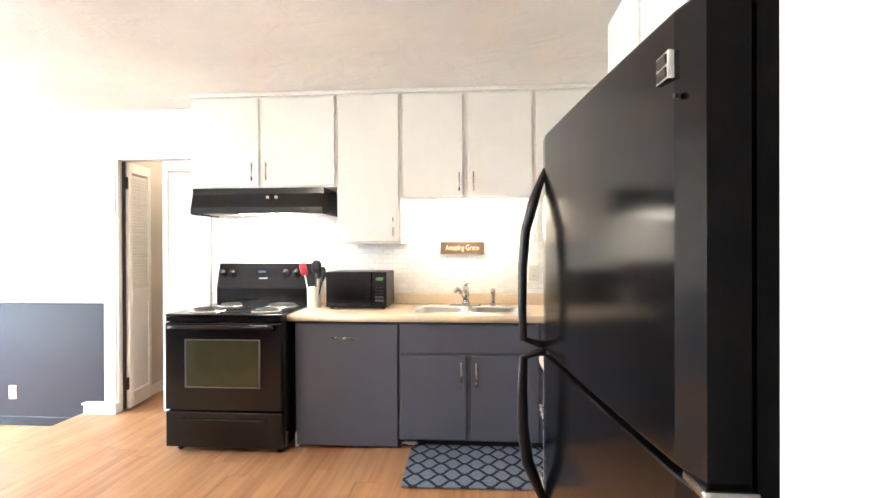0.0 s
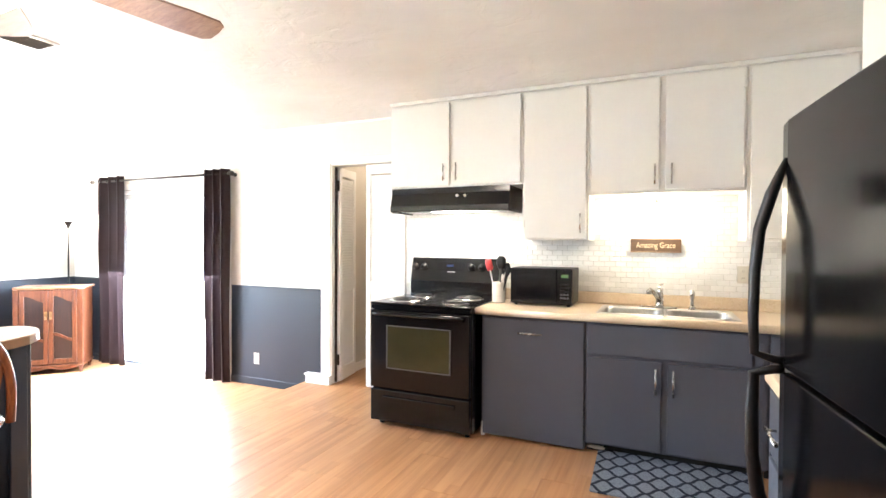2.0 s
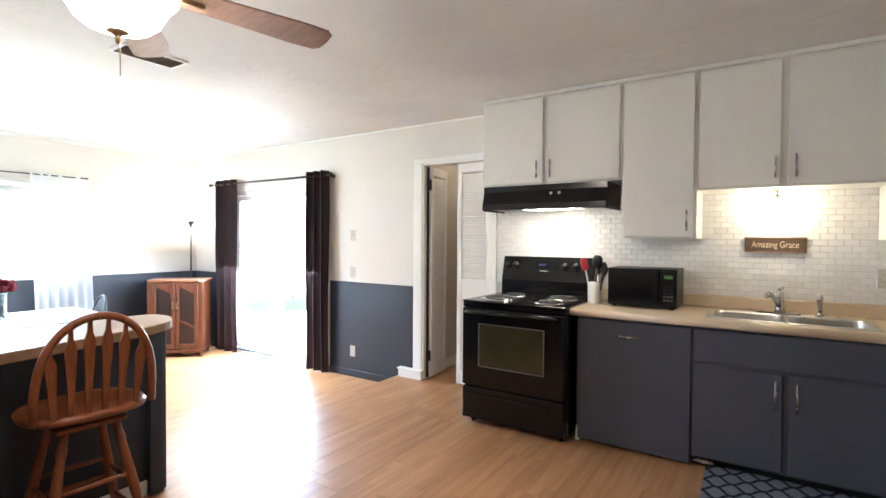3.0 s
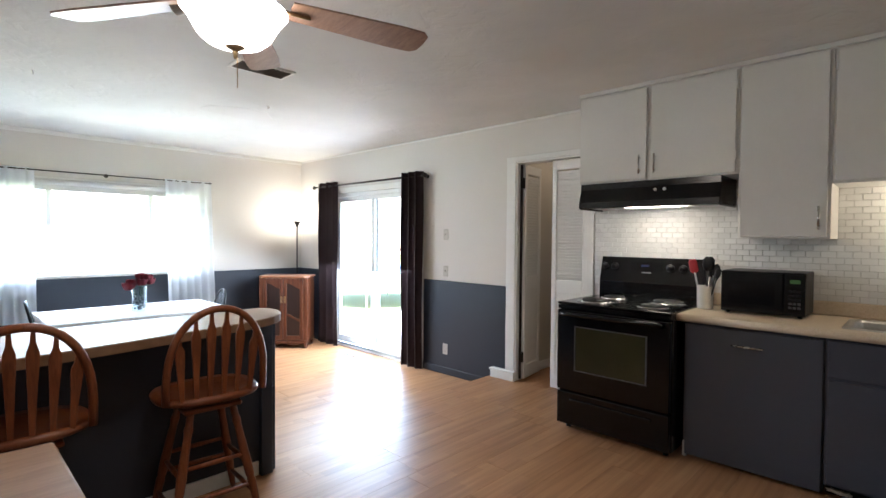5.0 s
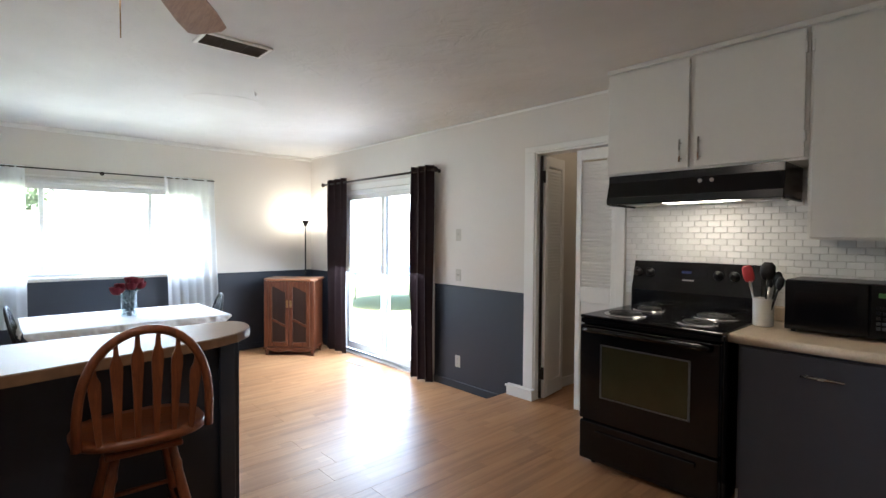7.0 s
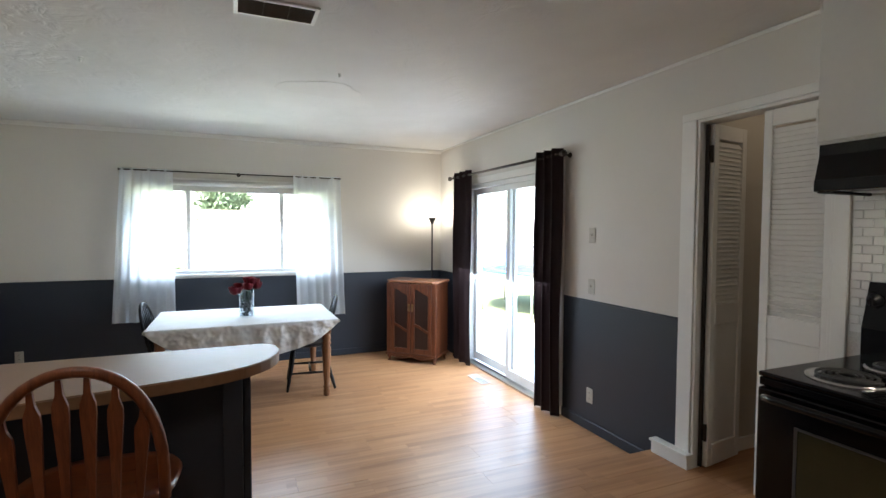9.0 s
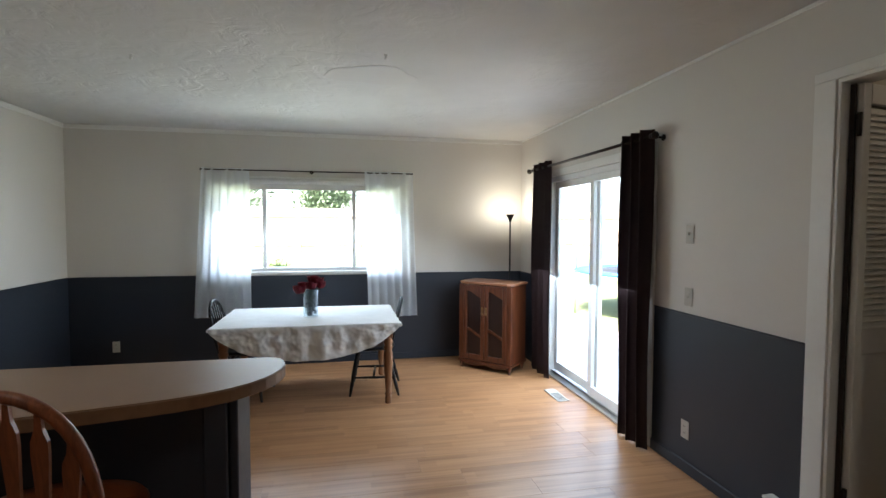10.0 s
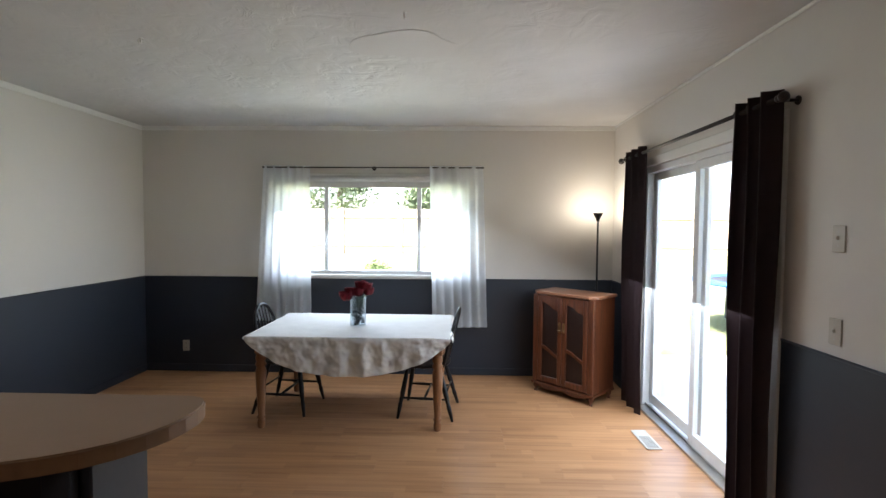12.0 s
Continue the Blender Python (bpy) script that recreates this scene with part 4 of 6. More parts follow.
pn = part("control_panel", boxes((-0.320, MX1, MY, MY + 0.021, MZ0 + 0.004, MZ1 - 0.003), bevel=0.005, seg=2), BLACK, mw)
part("display", boxes((-0.290, -0.240, MY - 0.002, MY + 0.002, MZ1 - 0.062, MZ1 - 0.040)), CLOCK_GLOW, pn, "green lit display")
for r in range(5):
    for c in range(3):
        part("button", boxes((-0.296 + c * 0.022, -0.280 + c * 0.022, MY - 0.0025, MY + 0.002, MZ0 + 0.045 + r * 0.024, MZ0 + 0.059 + r * 0.024), bevel=0.001), GREY_TRIM if r < 2 else BLACK_TRIM, pn)
for x in (MX0 + 0.03, MX1 - 0.03):
    for y in (MY + 0.05, 4.21):
        part("foot", lathe(bmesh.new(), [(0.012, 0.9035), (0.012, 0.916)], (x, y, 0), 10), BLACK_TRIM, mw)

cr = solid("utensil_crock", lathe(bmesh.new(), [(0.044, 0.0), (0.049, 0.005), (0.051, 0.145), (0.053, 0.152), (0.049, 0.152), (0.046, 0.14), (0.044, 0.012), (0.002, 0.010)], n=24), CERAMIC, (-0.775, 4.03, 0.9035), "white ceramic crock holding cooking utensils", "crock")
CRX, CRY, CRZ = -0.775, 4.03, 0.917


def utensil(name, dx, dy, tx, ty, length, head, mat, hmat, label):
    ob = thing(name, (CRX + dx, CRY + dy, CRZ), label, "utensil", "utensils in the crock")
    a = Vector((CRX + dx, CRY + dy, CRZ))
    d = Vector((tx, ty, 1)).normalized()
    part("stem", tube(bmesh.new(), [a, a + d * length], [0.005, 0.006], 8), mat, ob)
    bm = bmesh.new()
    tube(bm, [a + d * (length + q) for q, _ in head], [max(w, 0.002) for _, w in head], 12, 0.28)
    part("head", bm, hmat, ob)
    return ob


utensil("spatula", -0.015, -0.015, -0.20, -0.05, 0.235, [(-0.01, 0.006), (0.0, 0.024), (0.02, 0.028), (0.07, 0.027), (0.085, 0.018)], STEEL, RED, "red silicone spatula with steel handle")
utensil("spoon", 0.005, 0.0, 0.03, 0.05, 0.245, [(-0.01, 0.006), (0.0, 0.026), (0.03, 0.038), (0.07, 0.036), (0.09, 0.020)], BLACK_TRIM, BLACK_TRIM, "black nylon slotted turner, broad head")
utensil("spoon", 0.018, 0.01, 0.16, 0.05, 0.215, [(-0.01, 0.006), (0.0, 0.014), (0.03, 0.026), (0.06, 0.020), (0.075, 0.006)], BLACK_TRIM, BLACK_TRIM, "black nylon spoon with pointed bowl")
utensil("ladle", 0.02, -0.015, 0.27, -0.05, 0.20, [(-0.01, 0.006), (0.0, 0.012), (0.03, 0.020), (0.06, 0.016), (0.07, 0.006)], BLACK_TRIM, BLACK_TRIM, "black nylon ladle leaning outwards")
utensil("whisk", -0.005, 0.02, 0.10, 0.14, 0.20, [(-0.01, 0.006), (0.0, 0.012), (0.04, 0.020), (0.08, 0.010)], STEEL, BLACK_TRIM, "dark steel-handled balloon whisk")

# ---- sign and lamp above the sink ----
sg = thing("wall_sign", (0.325, 4.272, 1.293), "dark wooden sign lettered in cream, hung on the tiles", "sign")
part("board", boxes((0.148, 0.480, 4.258, 4.276, 1.293, 1.386), bevel=0.004), SIGN_WOOD, sg)
part("worn_border", boxes((0.145, 0.483, 4.2565, 4.2775, 1.290, 1.2965), (0.145, 0.483, 4.2565, 4.2775, 1.3825, 1.389), bevel=0.002), SIGN_EDGE, sg)
cv = bpy.data.curves.new("words", "FONT")
cv.body, cv.size, cv.extrude, cv.align_x, cv.align_y = "Amazing Grace", 0.052, 0.0012, "CENTER", "CENTER"
tmp = new("words_curve", cv)
bpy.context.view_layer.update()
me = bpy.data.meshes.new_from_object(tmp.evaluated_get(bpy.context.evaluated_depsgraph_get()))
bpy.data.objects.remove(tmp)
bm = bmesh.new()
bm.from_mesh(me)
bmesh.ops.transform(bm, matrix=pose(0.314, 4.2565, 1.340, 90, 0, 0) @ Matrix.Diagonal((0.80, 1.12, 1, 1)), verts=bm.verts)
part("lettering", bm, LETTER, sg, "cream painted words")

sl = thing("sink_lamp", (0.32, 4.14, 1.60), "small nickel lamp with a lit glass shade under the cabinet", "lamp")
part("stem", tube(bmesh.new(), [(0.32, 4.14, 1.689), (0.32, 4.14, 1.645)], 0.007, 10), NICKEL, sl)
part("ceiling_cup", lathe(bmesh.new(), [(0.030, 1.674), (0.034, 1.682), (0.034, 1.6895)], (0.32, 4.14, 0)), NICKEL, sl)
part("holder", lathe(bmesh.new(), [(0.036, 1.622), (0.030, 1.640), (0.012, 1.650)], (0.32, 4.14, 0)), NICKEL, sl)
sh = part("shade", lathe(bmesh.new(), [(0.060, 1.560), (0.058, 1.585), (0.050, 1.610), (0.036, 1.622)], (0.32, 4.14, 0), 24, False), SHADE_GLOW, sl, "lit frosted glass shade")
sh.visible_shadow = False


def wall_plate(name, at, rz, label, sockets):
    """A cover plate; local y points out of the wall."""
    ob = thing(name, at, label, name.replace("_", " "), "", rz, True)
    part("plate", boxes((-0.036, 0.036, 0, 0.006, -0.058, 0.058), bevel=0.003), PLATE, ob)
    if sockets:
        for z in (-0.022, 0.022):
            part("socket", lathe(bmesh.new(), [(0.016, 0.0), (0.016, 0.002)], n=14), PLATE, ob).matrix_basis = pose(0, 0.006, z, -90, 0, 0)
            part("slot", boxes((-0.007, -0.005, 0.007, 0.0086, z - 0.005, z + 0.005), (0.005, 0.007, 0.007, 0.0086, z - 0.005, z + 0.005)), DARK_HOLE, ob)
    else:
        part("toggle", boxes((-0.005, 0.005, 0.006, 0.017, -0.004, 0.012), bevel=0.002), PLATE, ob)
        part("screw", boxes((-0.003, 0.003, 0.006, 0.0075, 0.028, 0.034), (-0.003, 0.003, 0.006, 0.0075, -0.034, -0.028)), STEEL, ob)
    return ob


wall_plate("outlet", (-3.425, NORTH - 0.0075, 0.155), 180, "ivory duplex outlet in the slate wall", True)
wall_plate("light_switch", (-3.432, NORTH - 0.0005, 1.395), 180, "ivory light switch plate", False)
wall_plate("light_switch", (-3.432, NORTH - 0.0005, 1.000), 180, "ivory switch plate with a dark toggle", False)
wall_plate("outlet", (WEST + 0.0075, -0.195, 0.155), -90, "ivory duplex outlet in the far wall", True)
wall_plate("outlet", (0.858, NORTH - 0.0125, 1.147), 180, "ivory outlet on the tiled backsplash", True)

# ---- refrigerator ----
FN, FF, FTOP, FSPLIT = 1.158, 2.111, 1.700, 1.010
fr = thing("refrigerator", (1.0, (FN + FF) / 2, 0), "glossy black top-freezer refrigerator", "refrigerator")


def fx(y):
    """Front of the doors: the cabinet stands turned a little."""
    return 0.749 - 0.099 * (y - FN) / (FF - FN)


part("body", slab(bmesh.new(), [(fx(FN) + 0.076, FN + 0.004), (EAST - 0.02, FN + 0.02), (EAST - 0.02, FF - 0.004), (fx(FF) + 0.076, FF - 0.004)], "z", 0.02, FTOP - 0.01, 0.006), BLACK_DOOR, fr)


def fridge_door(z0, z1):
    """A door whose face bows slightly outwards."""
    pts = []
    n = 14
    for k in range(n + 1):
        u = k / n
        y = FN + (FF - FN) * u
        pts.append((fx(y) - 0.006 * (1 - (2 * u - 1) ** 2) + (0.008 if k in (0, n) else 0.0), y))
    pts += [(fx(FF) + 0.066, FF), (fx(FN) + 0.066, FN)]
    return slab(bmesh.new(), pts, "z", z0, z1, 0.006)


fz = part("freezer_door", fridge_door(FSPLIT + 0.006, FTOP), BLACK_DOOR, fr)
fd = part("fridge_door", fridge_door(0.09, FSPLIT - 0.006), BLACK_DOOR, fr)
part("gasket", slab(bmesh.new(), [(fx(FN) + 0.066, FN + 0.015), (fx(FN) + 0.077, FN + 0.015), (fx(FF) + 0.077, FF - 0.015), (fx(FF) + 0.066, FF - 0.015)], "z", 0.10, FTOP - 0.02), BLACK_TRIM, fr)
part("grille", boxes((fx(FN) + 0.05, fx(FN) + 0.065, FN + 0.02, FF - 0.02, 0.0, 0.085), bevel=0.003), BLACK_TRIM, fr)
bx, by = fx(FN + 0.09) - 0.010, FN + 0.066
part("badge", slab(bmesh.new(), [(by, 1.597), (by + 0.048, 1.599), (by + 0.048, 1.642), (by, 1.640)], "x", bx, bx + 0.012, 0.002), CHROME, fz, "square chrome badge")
part("badge_face", boxes((bx - 0.0015, bx + 0.004, by + 0.006, by + 0.042, 1.602, 1.616), (bx - 0.0015, bx + 0.004, by + 0.006, by + 0.042, 1.622, 1.636)), BLACK_TRIM, fz)
part("lock_dot", tube(bmesh.new(), [(bx + 0.010, by - 0.014, 1.566), (bx + 0.004, by - 0.014, 1.566)], 0.005, 10), BLACK_TRIM, fz)
HYF = FF - 0.042
HX = fx(HYF)
part("handle", tube(bmesh.new(), [(HX + 0.005, HYF, 1.595), (HX - 0.010, HYF, 1.555), (HX - 0.030, HYF, 1.50), (HX - 0.058, HYF, 1.40), (HX - 0.068, HYF, 1.28), (HX - 0.070, HYF, 1.15), (HX - 0.066, HYF, 1.050), (HX - 0.02, HYF, 1.034), (HX + 0.005, HYF, 1.032)], [0.008, 0.012, 0.016, 0.016, 0.015, 0.014, 0.013, 0.012, 0.012], 12, 1.3), BLACK_TRIM, fz, "black looped handle")
part("handle", tube(bmesh.new(), [(HX + 0.005, HYF, 1.008), (HX - 0.02, HYF, 1.006), (HX - 0.066, HYF, 0.990), (HX - 0.070, HYF, 0.88), (HX - 0.068, HYF, 0.76), (HX - 0.054, HYF, 0.65), (HX - 0.012, HYF, 0.55), (HX + 0.005, HYF, 0.51)], [0.012, 0.012, 0.013, 0.014, 0.015, 0.016, 0.012, 0.008], 12, 1.3), BLACK_TRIM, fd, "black looped handle")
part("hinge", boxes((fx(FN) - 0.004, fx(FN) + 0.072, FN - 0.014, FN + 0.055, FSPLIT - 0.008, FSPLIT + 0.006), bevel=0.004, seg=2), CHROME, fr, "chrome middle hinge")
part("hinge", boxes((fx(FN) + 0.02, fx(FN) + 0.11, FN + 0.01, FN + 0.06, FTOP - 0.002, FTOP + 0.012), bevel=0.004), BLACK_TRIM, fr)

# ---- crumpled bag by the sink toe kick ----
bm = bmesh.new()
bmesh.ops.create_icosphere(bm, subdivisions=3, radius=0.03)
for v in bm.verts:
    q = v.co.normalized()
    v.co = Vector((v.co.x * 1.7, v.co.y * 0.7, v.co.z * 0.38)) * (1 + 0.55 * noise.noise(q * 3.1) + 0.25 * noise.noise(q * 9))
low = min(v.co.z for v in bm.verts)
bmesh.ops.translate(bm, verts=bm.verts, vec=(0, 0, -low))
solid("crumpled_bag", bm, PLATE, (-0.022, 3.752, 0.0155), "small crumpled white plastic bag under the sink cabinet", "bag")

# ---- rug ----
bm = bmesh.new()
slab(bm, rounded(-0.43, 0.43, -0.295, 0.295, 0.015, 3), "z", 0.0, 0.009, 0.003)
rug = solid("kitchen_rug", bm, RUG, (0.425, 3.492, 0.005), "navy and grey trellis-patterned kitchen rug", "rug", rz=1.5)

# ---- bar peninsula ----
pn = thing("bar_peninsula", (-2.61, 0.58, 0), "dark slate bar peninsula with painted panels", "peninsula")
PX0, PX1, PYE = -2.65, -2.447, 1.81
part("carcass", boxes((PX0, PX1, SOUTH + 0.001, PYE - 0.03, 0.0, 0.858)), SLATE, pn)
part("end_panel", boxes((PX0, PX1 + 0.012, PYE - 0.029, PYE, 0.0, 0.858), bevel=0.004), SLATE, pn)
part("corner_post", boxes((PX1 + 0.013, PX1 + 0.042, PYE - 0.10, PYE - 0.03, 0.0, 0.858), bevel=0.003), SLATE, pn)
part("baseboard", boxes((PX1 + 0.001, PX1 + 0.015, SOUTH + 0.001, PYE - 0.101, 0.0, 0.08), bevel=0.003), TRIM, pn, "white baseboard strip")

def bar_outline(grow=0.0):
    """Straight along the wall side, swelling round to a blunt tip."""
    pts = [(-2.80 - grow, SOUTH + 0.002), (-2.13 + grow, SOUTH + 0.002), (-2.145 + grow, 0.6), (-2.205 + grow, 1.0), (-2.27 + grow, 1.3), (-2.302 + grow, 1.45)]
    pts += [(-2.33 + grow, 1.57), (-2.352 + grow, 1.65), (-2.382 + grow, 1.725), (-2.42 + grow, 1.790 + grow), (-2.467, 1.845 + grow), (-2.52, 1.885 + grow)]
    pts += [(-2.575, 1.912 + grow), (-2.63, 1.927 + grow), (-2.685, 1.932 + grow), (-2.73, 1.926 + grow), (-2.765, 1.912 + grow), (-2.79 - grow, 1.888 + grow), (-2.80 - grow, 1.855)]
    return pts


bt = thing("bar_counter", (-2.45, 0.7, 0.859), "pale laminate bar top with a curved end", "worktop")
part("top", slab(bmesh.new(), bar_outline(), "z", 0.863, 0.903), BAR_TOP, bt)
part("edge_band", slab(bmesh.new(), bar_outline(0.004), "z", 0.859, 0.898), BAR_EDGE, bt, "brown laminate edge band")


# ---- bar stools ----
def bar_stool(at, rz, label):
    """Faces local +x; arrow-back slats under a bent bow."""
    ob = thing("bar_stool", at, label, "stool", "arrow-back bar stools", rz, True)
    zs = 0.628
    bm = bmesh.new()
    n = 40
    loops = []
    for inset, z in ((0.030, zs - 0.040), (0.006, zs - 0.030), (0.0, zs - 0.014), (0.010, zs), (0.05, zs - 0.003), (0.12, zs - 0.011), (0.19, zs - 0.013)):
        lp = []
        for k in range(n):
            a = 2 * math.pi * k / n
            ca, sa = math.cos(a), math.sin(a)
            rx, ry = 0.200 - inset, 0.236 - inset
            lp.append((rx * math.copysign(abs(ca) ** 0.75, ca), ry * math.copysign(abs(sa) ** 0.75, sa), z))
        loops.append(lp)
    last = loft(bm, loops)
    bm.faces.new(last)
    bm.verts.ensure_lookup_table()
    bm.faces.new([bm.verts[k] for k in range(n - 1, -1, -1)])
    part("seat", bm, OAK_Y, ob, "saddled oak seat")
    part("swivel_plate", lathe(bmesh.new(), [(0.10, zs - 0.062), (0.10, zs - 0.041)], n=20), BLACK_TRIM, ob)
    part("seat_block", boxes((-0.13, 0.13, -0.13, 0.13, zs - 0.085, zs - 0.063), bevel=0.006), OAK_Y, ob)
    # bow
    pts = []
    for k in range(25):
        a = math.pi * k / 24
        y = 0.216 * math.cos(a)
        h = max(0.0, math.sin(a)) ** 0.72
        pts.append((-0.160 - 0.040 * h, y * (1 + 0.06 * math.sin(a)), zs - 0.01 + 0.415 * h))
    part("bow", tube(bmesh.new(), pts, 0.0165, 10), OAK, ob, "bent oak bow")
    for k in range(6):
        y0 = -0.150 + 0.060 * k
        y1 = y0 * 1.12
        h = (1 - min(1, (y1 / 0.222) ** 2)) ** 0.36
        b0, b1 = Vector((-0.160, y0, zs - 0.012)), Vector((-0.160 - 0.040 * h, y1, zs - 0.01 + 0.415 * h))
        bm = bmesh.new()
        prof = [(0, 0.008, 0.008), (0.12, 0.010, 0.007), (0.40, 0.014, 0.006), (0.70, 0.020, 0.006), (0.78, 0.019, 0.006), (0.86, 0.009, 0.006), (1.0, 0.006, 0.006)]
        prev = None
        for q, w, t in prof:
            c = b0.lerp(b1, q)
            cur = [bm.verts.new(c + Vector((sx * t, sy * w, 0))) for sx, sy in ((-1, -1), (1, -1), (1, 1), (-1, 1))]
            if prev:
                bridge(bm, prev, cur)
            else:
                bm.faces.new(cur[::-1])
            prev = cur
        bm.faces.new(prev)
        for f in bm.faces:
            f.smooth = False
        part("slat", bm, OAK, ob)
    feet = {}
    for sx in (-1, 1):
        for sy in (-1, 1):
            a, b = Vector((sx * 0.095, sy * 0.095, zs - 0.085)), Vector((sx * 0.175, sy * 0.195, 0.0))
            feet[sx, sy] = (a, b)
            part("leg", tube(bmesh.new(), [a.lerp(b, q) for q in (0, 0.1, 0.14, 0.18, 0.5, 0.62, 0.66, 0.70, 0.95, 1)], [0.016, 0.017, 0.021, 0.017, 0.022, 0.021, 0.017, 0.021, 0.014, 0.012], 12), OAK, ob)
    for (s1, s2), qs in ((((-1, -1), (-1, 1)), (0.45, 0.72)), (((1, -1), (1, 1)), (0.45, 0.62)), (((-1, -1), (1, -1)), (0.52, 0.80)), (((-1, 1), (1, 1)), (0.52, 0.80))):
        for q in qs:
            a, b = feet[s1][0].lerp(feet[s1][1], q), feet[s2][0].lerp(feet[s2][1], q)
            part("stretcher", tube(bmesh.new(), [a, a.lerp(b, 0.5), b], [0.009, 0.012, 0.009], 8), OAK, ob)
    return ob


bar_stool((-2.245, 1.348, 0), 177, "reddish oak arrow-back bar stool tucked under the bar end")
bar_stool((-2.242, 0.648, 0), 178, "reddish oak arrow-back bar stool further along the bar")

# ---- desk corner by the kitchen entry ----
dk = thing("desk", (-1.2, 0.2, 0), "wood-topped desk with a slate blue body", "desk")
part("top", boxes((-1.590, -0.86, -0.30, 0.672, 0.722, 0.750), bevel=0.008, seg=2), DESK_TOP, dk)
part("body", boxes((-1.565, -0.90, -0.28, 0.640, 0.69, 0.721), (-1.565, -0.90, -0.28, 0.690, 0.06, 0.69), bevel=0.004), CAB_BLUE, dk)
part("plinth", boxes((-1.55, -0.92, -0.26, 0.58, 0.0, 0.06)), DARK_HOLE, dk)

# ---- ceiling fan ----
FCX, FCY = -1.428, 1.147
fan = thing("ceiling_fan", (FCX, FCY, 2.0), "five-blade ceiling fan with lit bell glass, at rest", "ceiling fan")
part("canopy", lathe(bmesh.new(), [(0.03, 2.405), (0.065, 2.43), (0.075, 2.468)], (FCX, FCY, 0), 24), BRASS, fan)
part("downrod", tube(bmesh.new(), [(FCX, FCY, 2.34), (FCX, FCY, 2.41)], 0.014, 12), BRASS, fan)
part("motor", lathe(bmesh.new(), [(0.06, 2.195), (0.10, 2.205), (0.125, 2.235), (0.13, 2.275), (0.115, 2.315), (0.06, 2.345), (0.02, 2.35)], (FCX, FCY, 0), 30), BRASS, fan, "aged brass motor housing")
part("light_fitter", lathe(bmesh.new(), [(0.085, 2.146), (0.092, 2.154), (0.075, 2.170), (0.060, 2.196)], (FCX, FCY, 0), 26), BRASS, fan)
gb = part("globe", lathe(bmesh.new(), [(0.018, 2.004), (0.055, 2.007), (0.092, 2.020), (0.118, 2.042), (0.135, 2.072), (0.152, 2.102), (0.172, 2.124), (0.170, 2.130), (0.140, 2.136), (0.080, 2.148)], (FCX, FCY, 0), 36, False), GLOBE, fan, "lit frosted bell glass")
gb.visible_shadow = False
part("finial", lathe(bmesh.new(), [(0.003, 1.966), (0.007, 1.972), (0.006, 1.980), (0.010, 1.984), (0.007, 1.988), (0.016, 1.996), (0.032, 2.004), (0.030, 2.008)], (FCX, FCY, 0), 18), BRASS, fan, "turned brass finial")
part("pull_chain", tube(bmesh.new(), [(FCX - 0.012, FCY + 0.012, 2.004), (FCX - 0.014, FCY + 0.013, 1.874)], 0.0016, 6), BRASS, fan)
for k in range(5):
    a = radians((76, 146, 211, 283, 355)[k])
    m = Matrix.Translation((FCX, FCY, 2.172)) @ Matrix.Rotation(a, 4, "Z")
    bm = bmesh.new()
    out = [(0.185, -0.052), (0.60, -0.075), (0.70, -0.072), (0.725, -0.05), (0.73, 0.0), (0.725, 0.05), (0.70, 0.072), (0.60, 0.075), (0.185, 0.052)]
    slab(bm, out, "z", -0.004, 0.004, 0.002)
    bmesh.ops.transform(bm, matrix=m @ Matrix.Rotation(radians(-11), 4, "X"), verts=bm.verts)
    bld = part("blade", bm, BLADE, fan, "walnut-look fan blade")
    bm = bmesh.new()
    tube(bm, [(0.10, 0, 0.012), (0.14, 0, 0.000), (0.19, 0, -0.010), (0.25, 0, -0.010)], [0.016, 0.013, 0.022, 0.030], 12, 0.3)
    bmesh.ops.transform(bm, matrix=m @ Matrix.Rotation(radians(-11), 4, "X"), verts=bm.verts)
    part("blade_arm", bm, BRASS, bld)

# ---- ceiling fittings ----
cvn = thing("ceiling_vent", (-2.889, 1.952, TOP - 0.02), "white framed ceiling air vent with dark slats", "vent")
VX0, VX1, VY0, VY1 = -2.968, -2.812, 1.784, 2.120
part("frame", boxes((VX0 - 0.022, VX1 + 0.022, VY0 - 0.022, VY0, TOP - 0.012, TOP), (VX0 - 0.022, VX1 + 0.022, VY1, VY1 + 0.022, TOP - 0.012, TOP), (VX0 - 0.022, VX0, VY0, VY1, TOP - 0.012, TOP), (VX1, VX1 + 0.022, VY0, VY1, TOP - 0.012, TOP), bevel=0.003), TRIM, cvn)
part("backing", boxes((VX0, VX1, VY0, VY1, TOP - 0.003, TOP - 0.001)), DARK_HOLE, cvn)
bm = boxes((-0.0075, 0.0075, VY0 - 1.952, VY1 - 1.952, -0.0008, 0.0008))
bmesh.ops.rotate(bm, verts=bm.verts, cent=(0, 0, 0), matrix=Matrix.Rotation(radians(50), 3, "Y"))
bmesh.ops.translate(bm, verts=bm.verts, vec=(VX0 + 0.009 + 2.889, 0, 0.010))
vs = mesh_of("slat", bm, plain("vent_slat_paint", (0.22, 0.20, 0.18), 0.5))
for k in range(11):
    s = new("slat", vs)
    s.parent, s.location = cvn, (k * 0.0138, 0, 0)
for y in (VY0 + 0.11, VY0 + 0.225):
    part("divider", boxes((VX0, VX1, y - 0.003, y + 0.003, TOP - 0.011, TOP - 0.004)), TRIM, cvn)
bm = bmesh.new()
patch = []
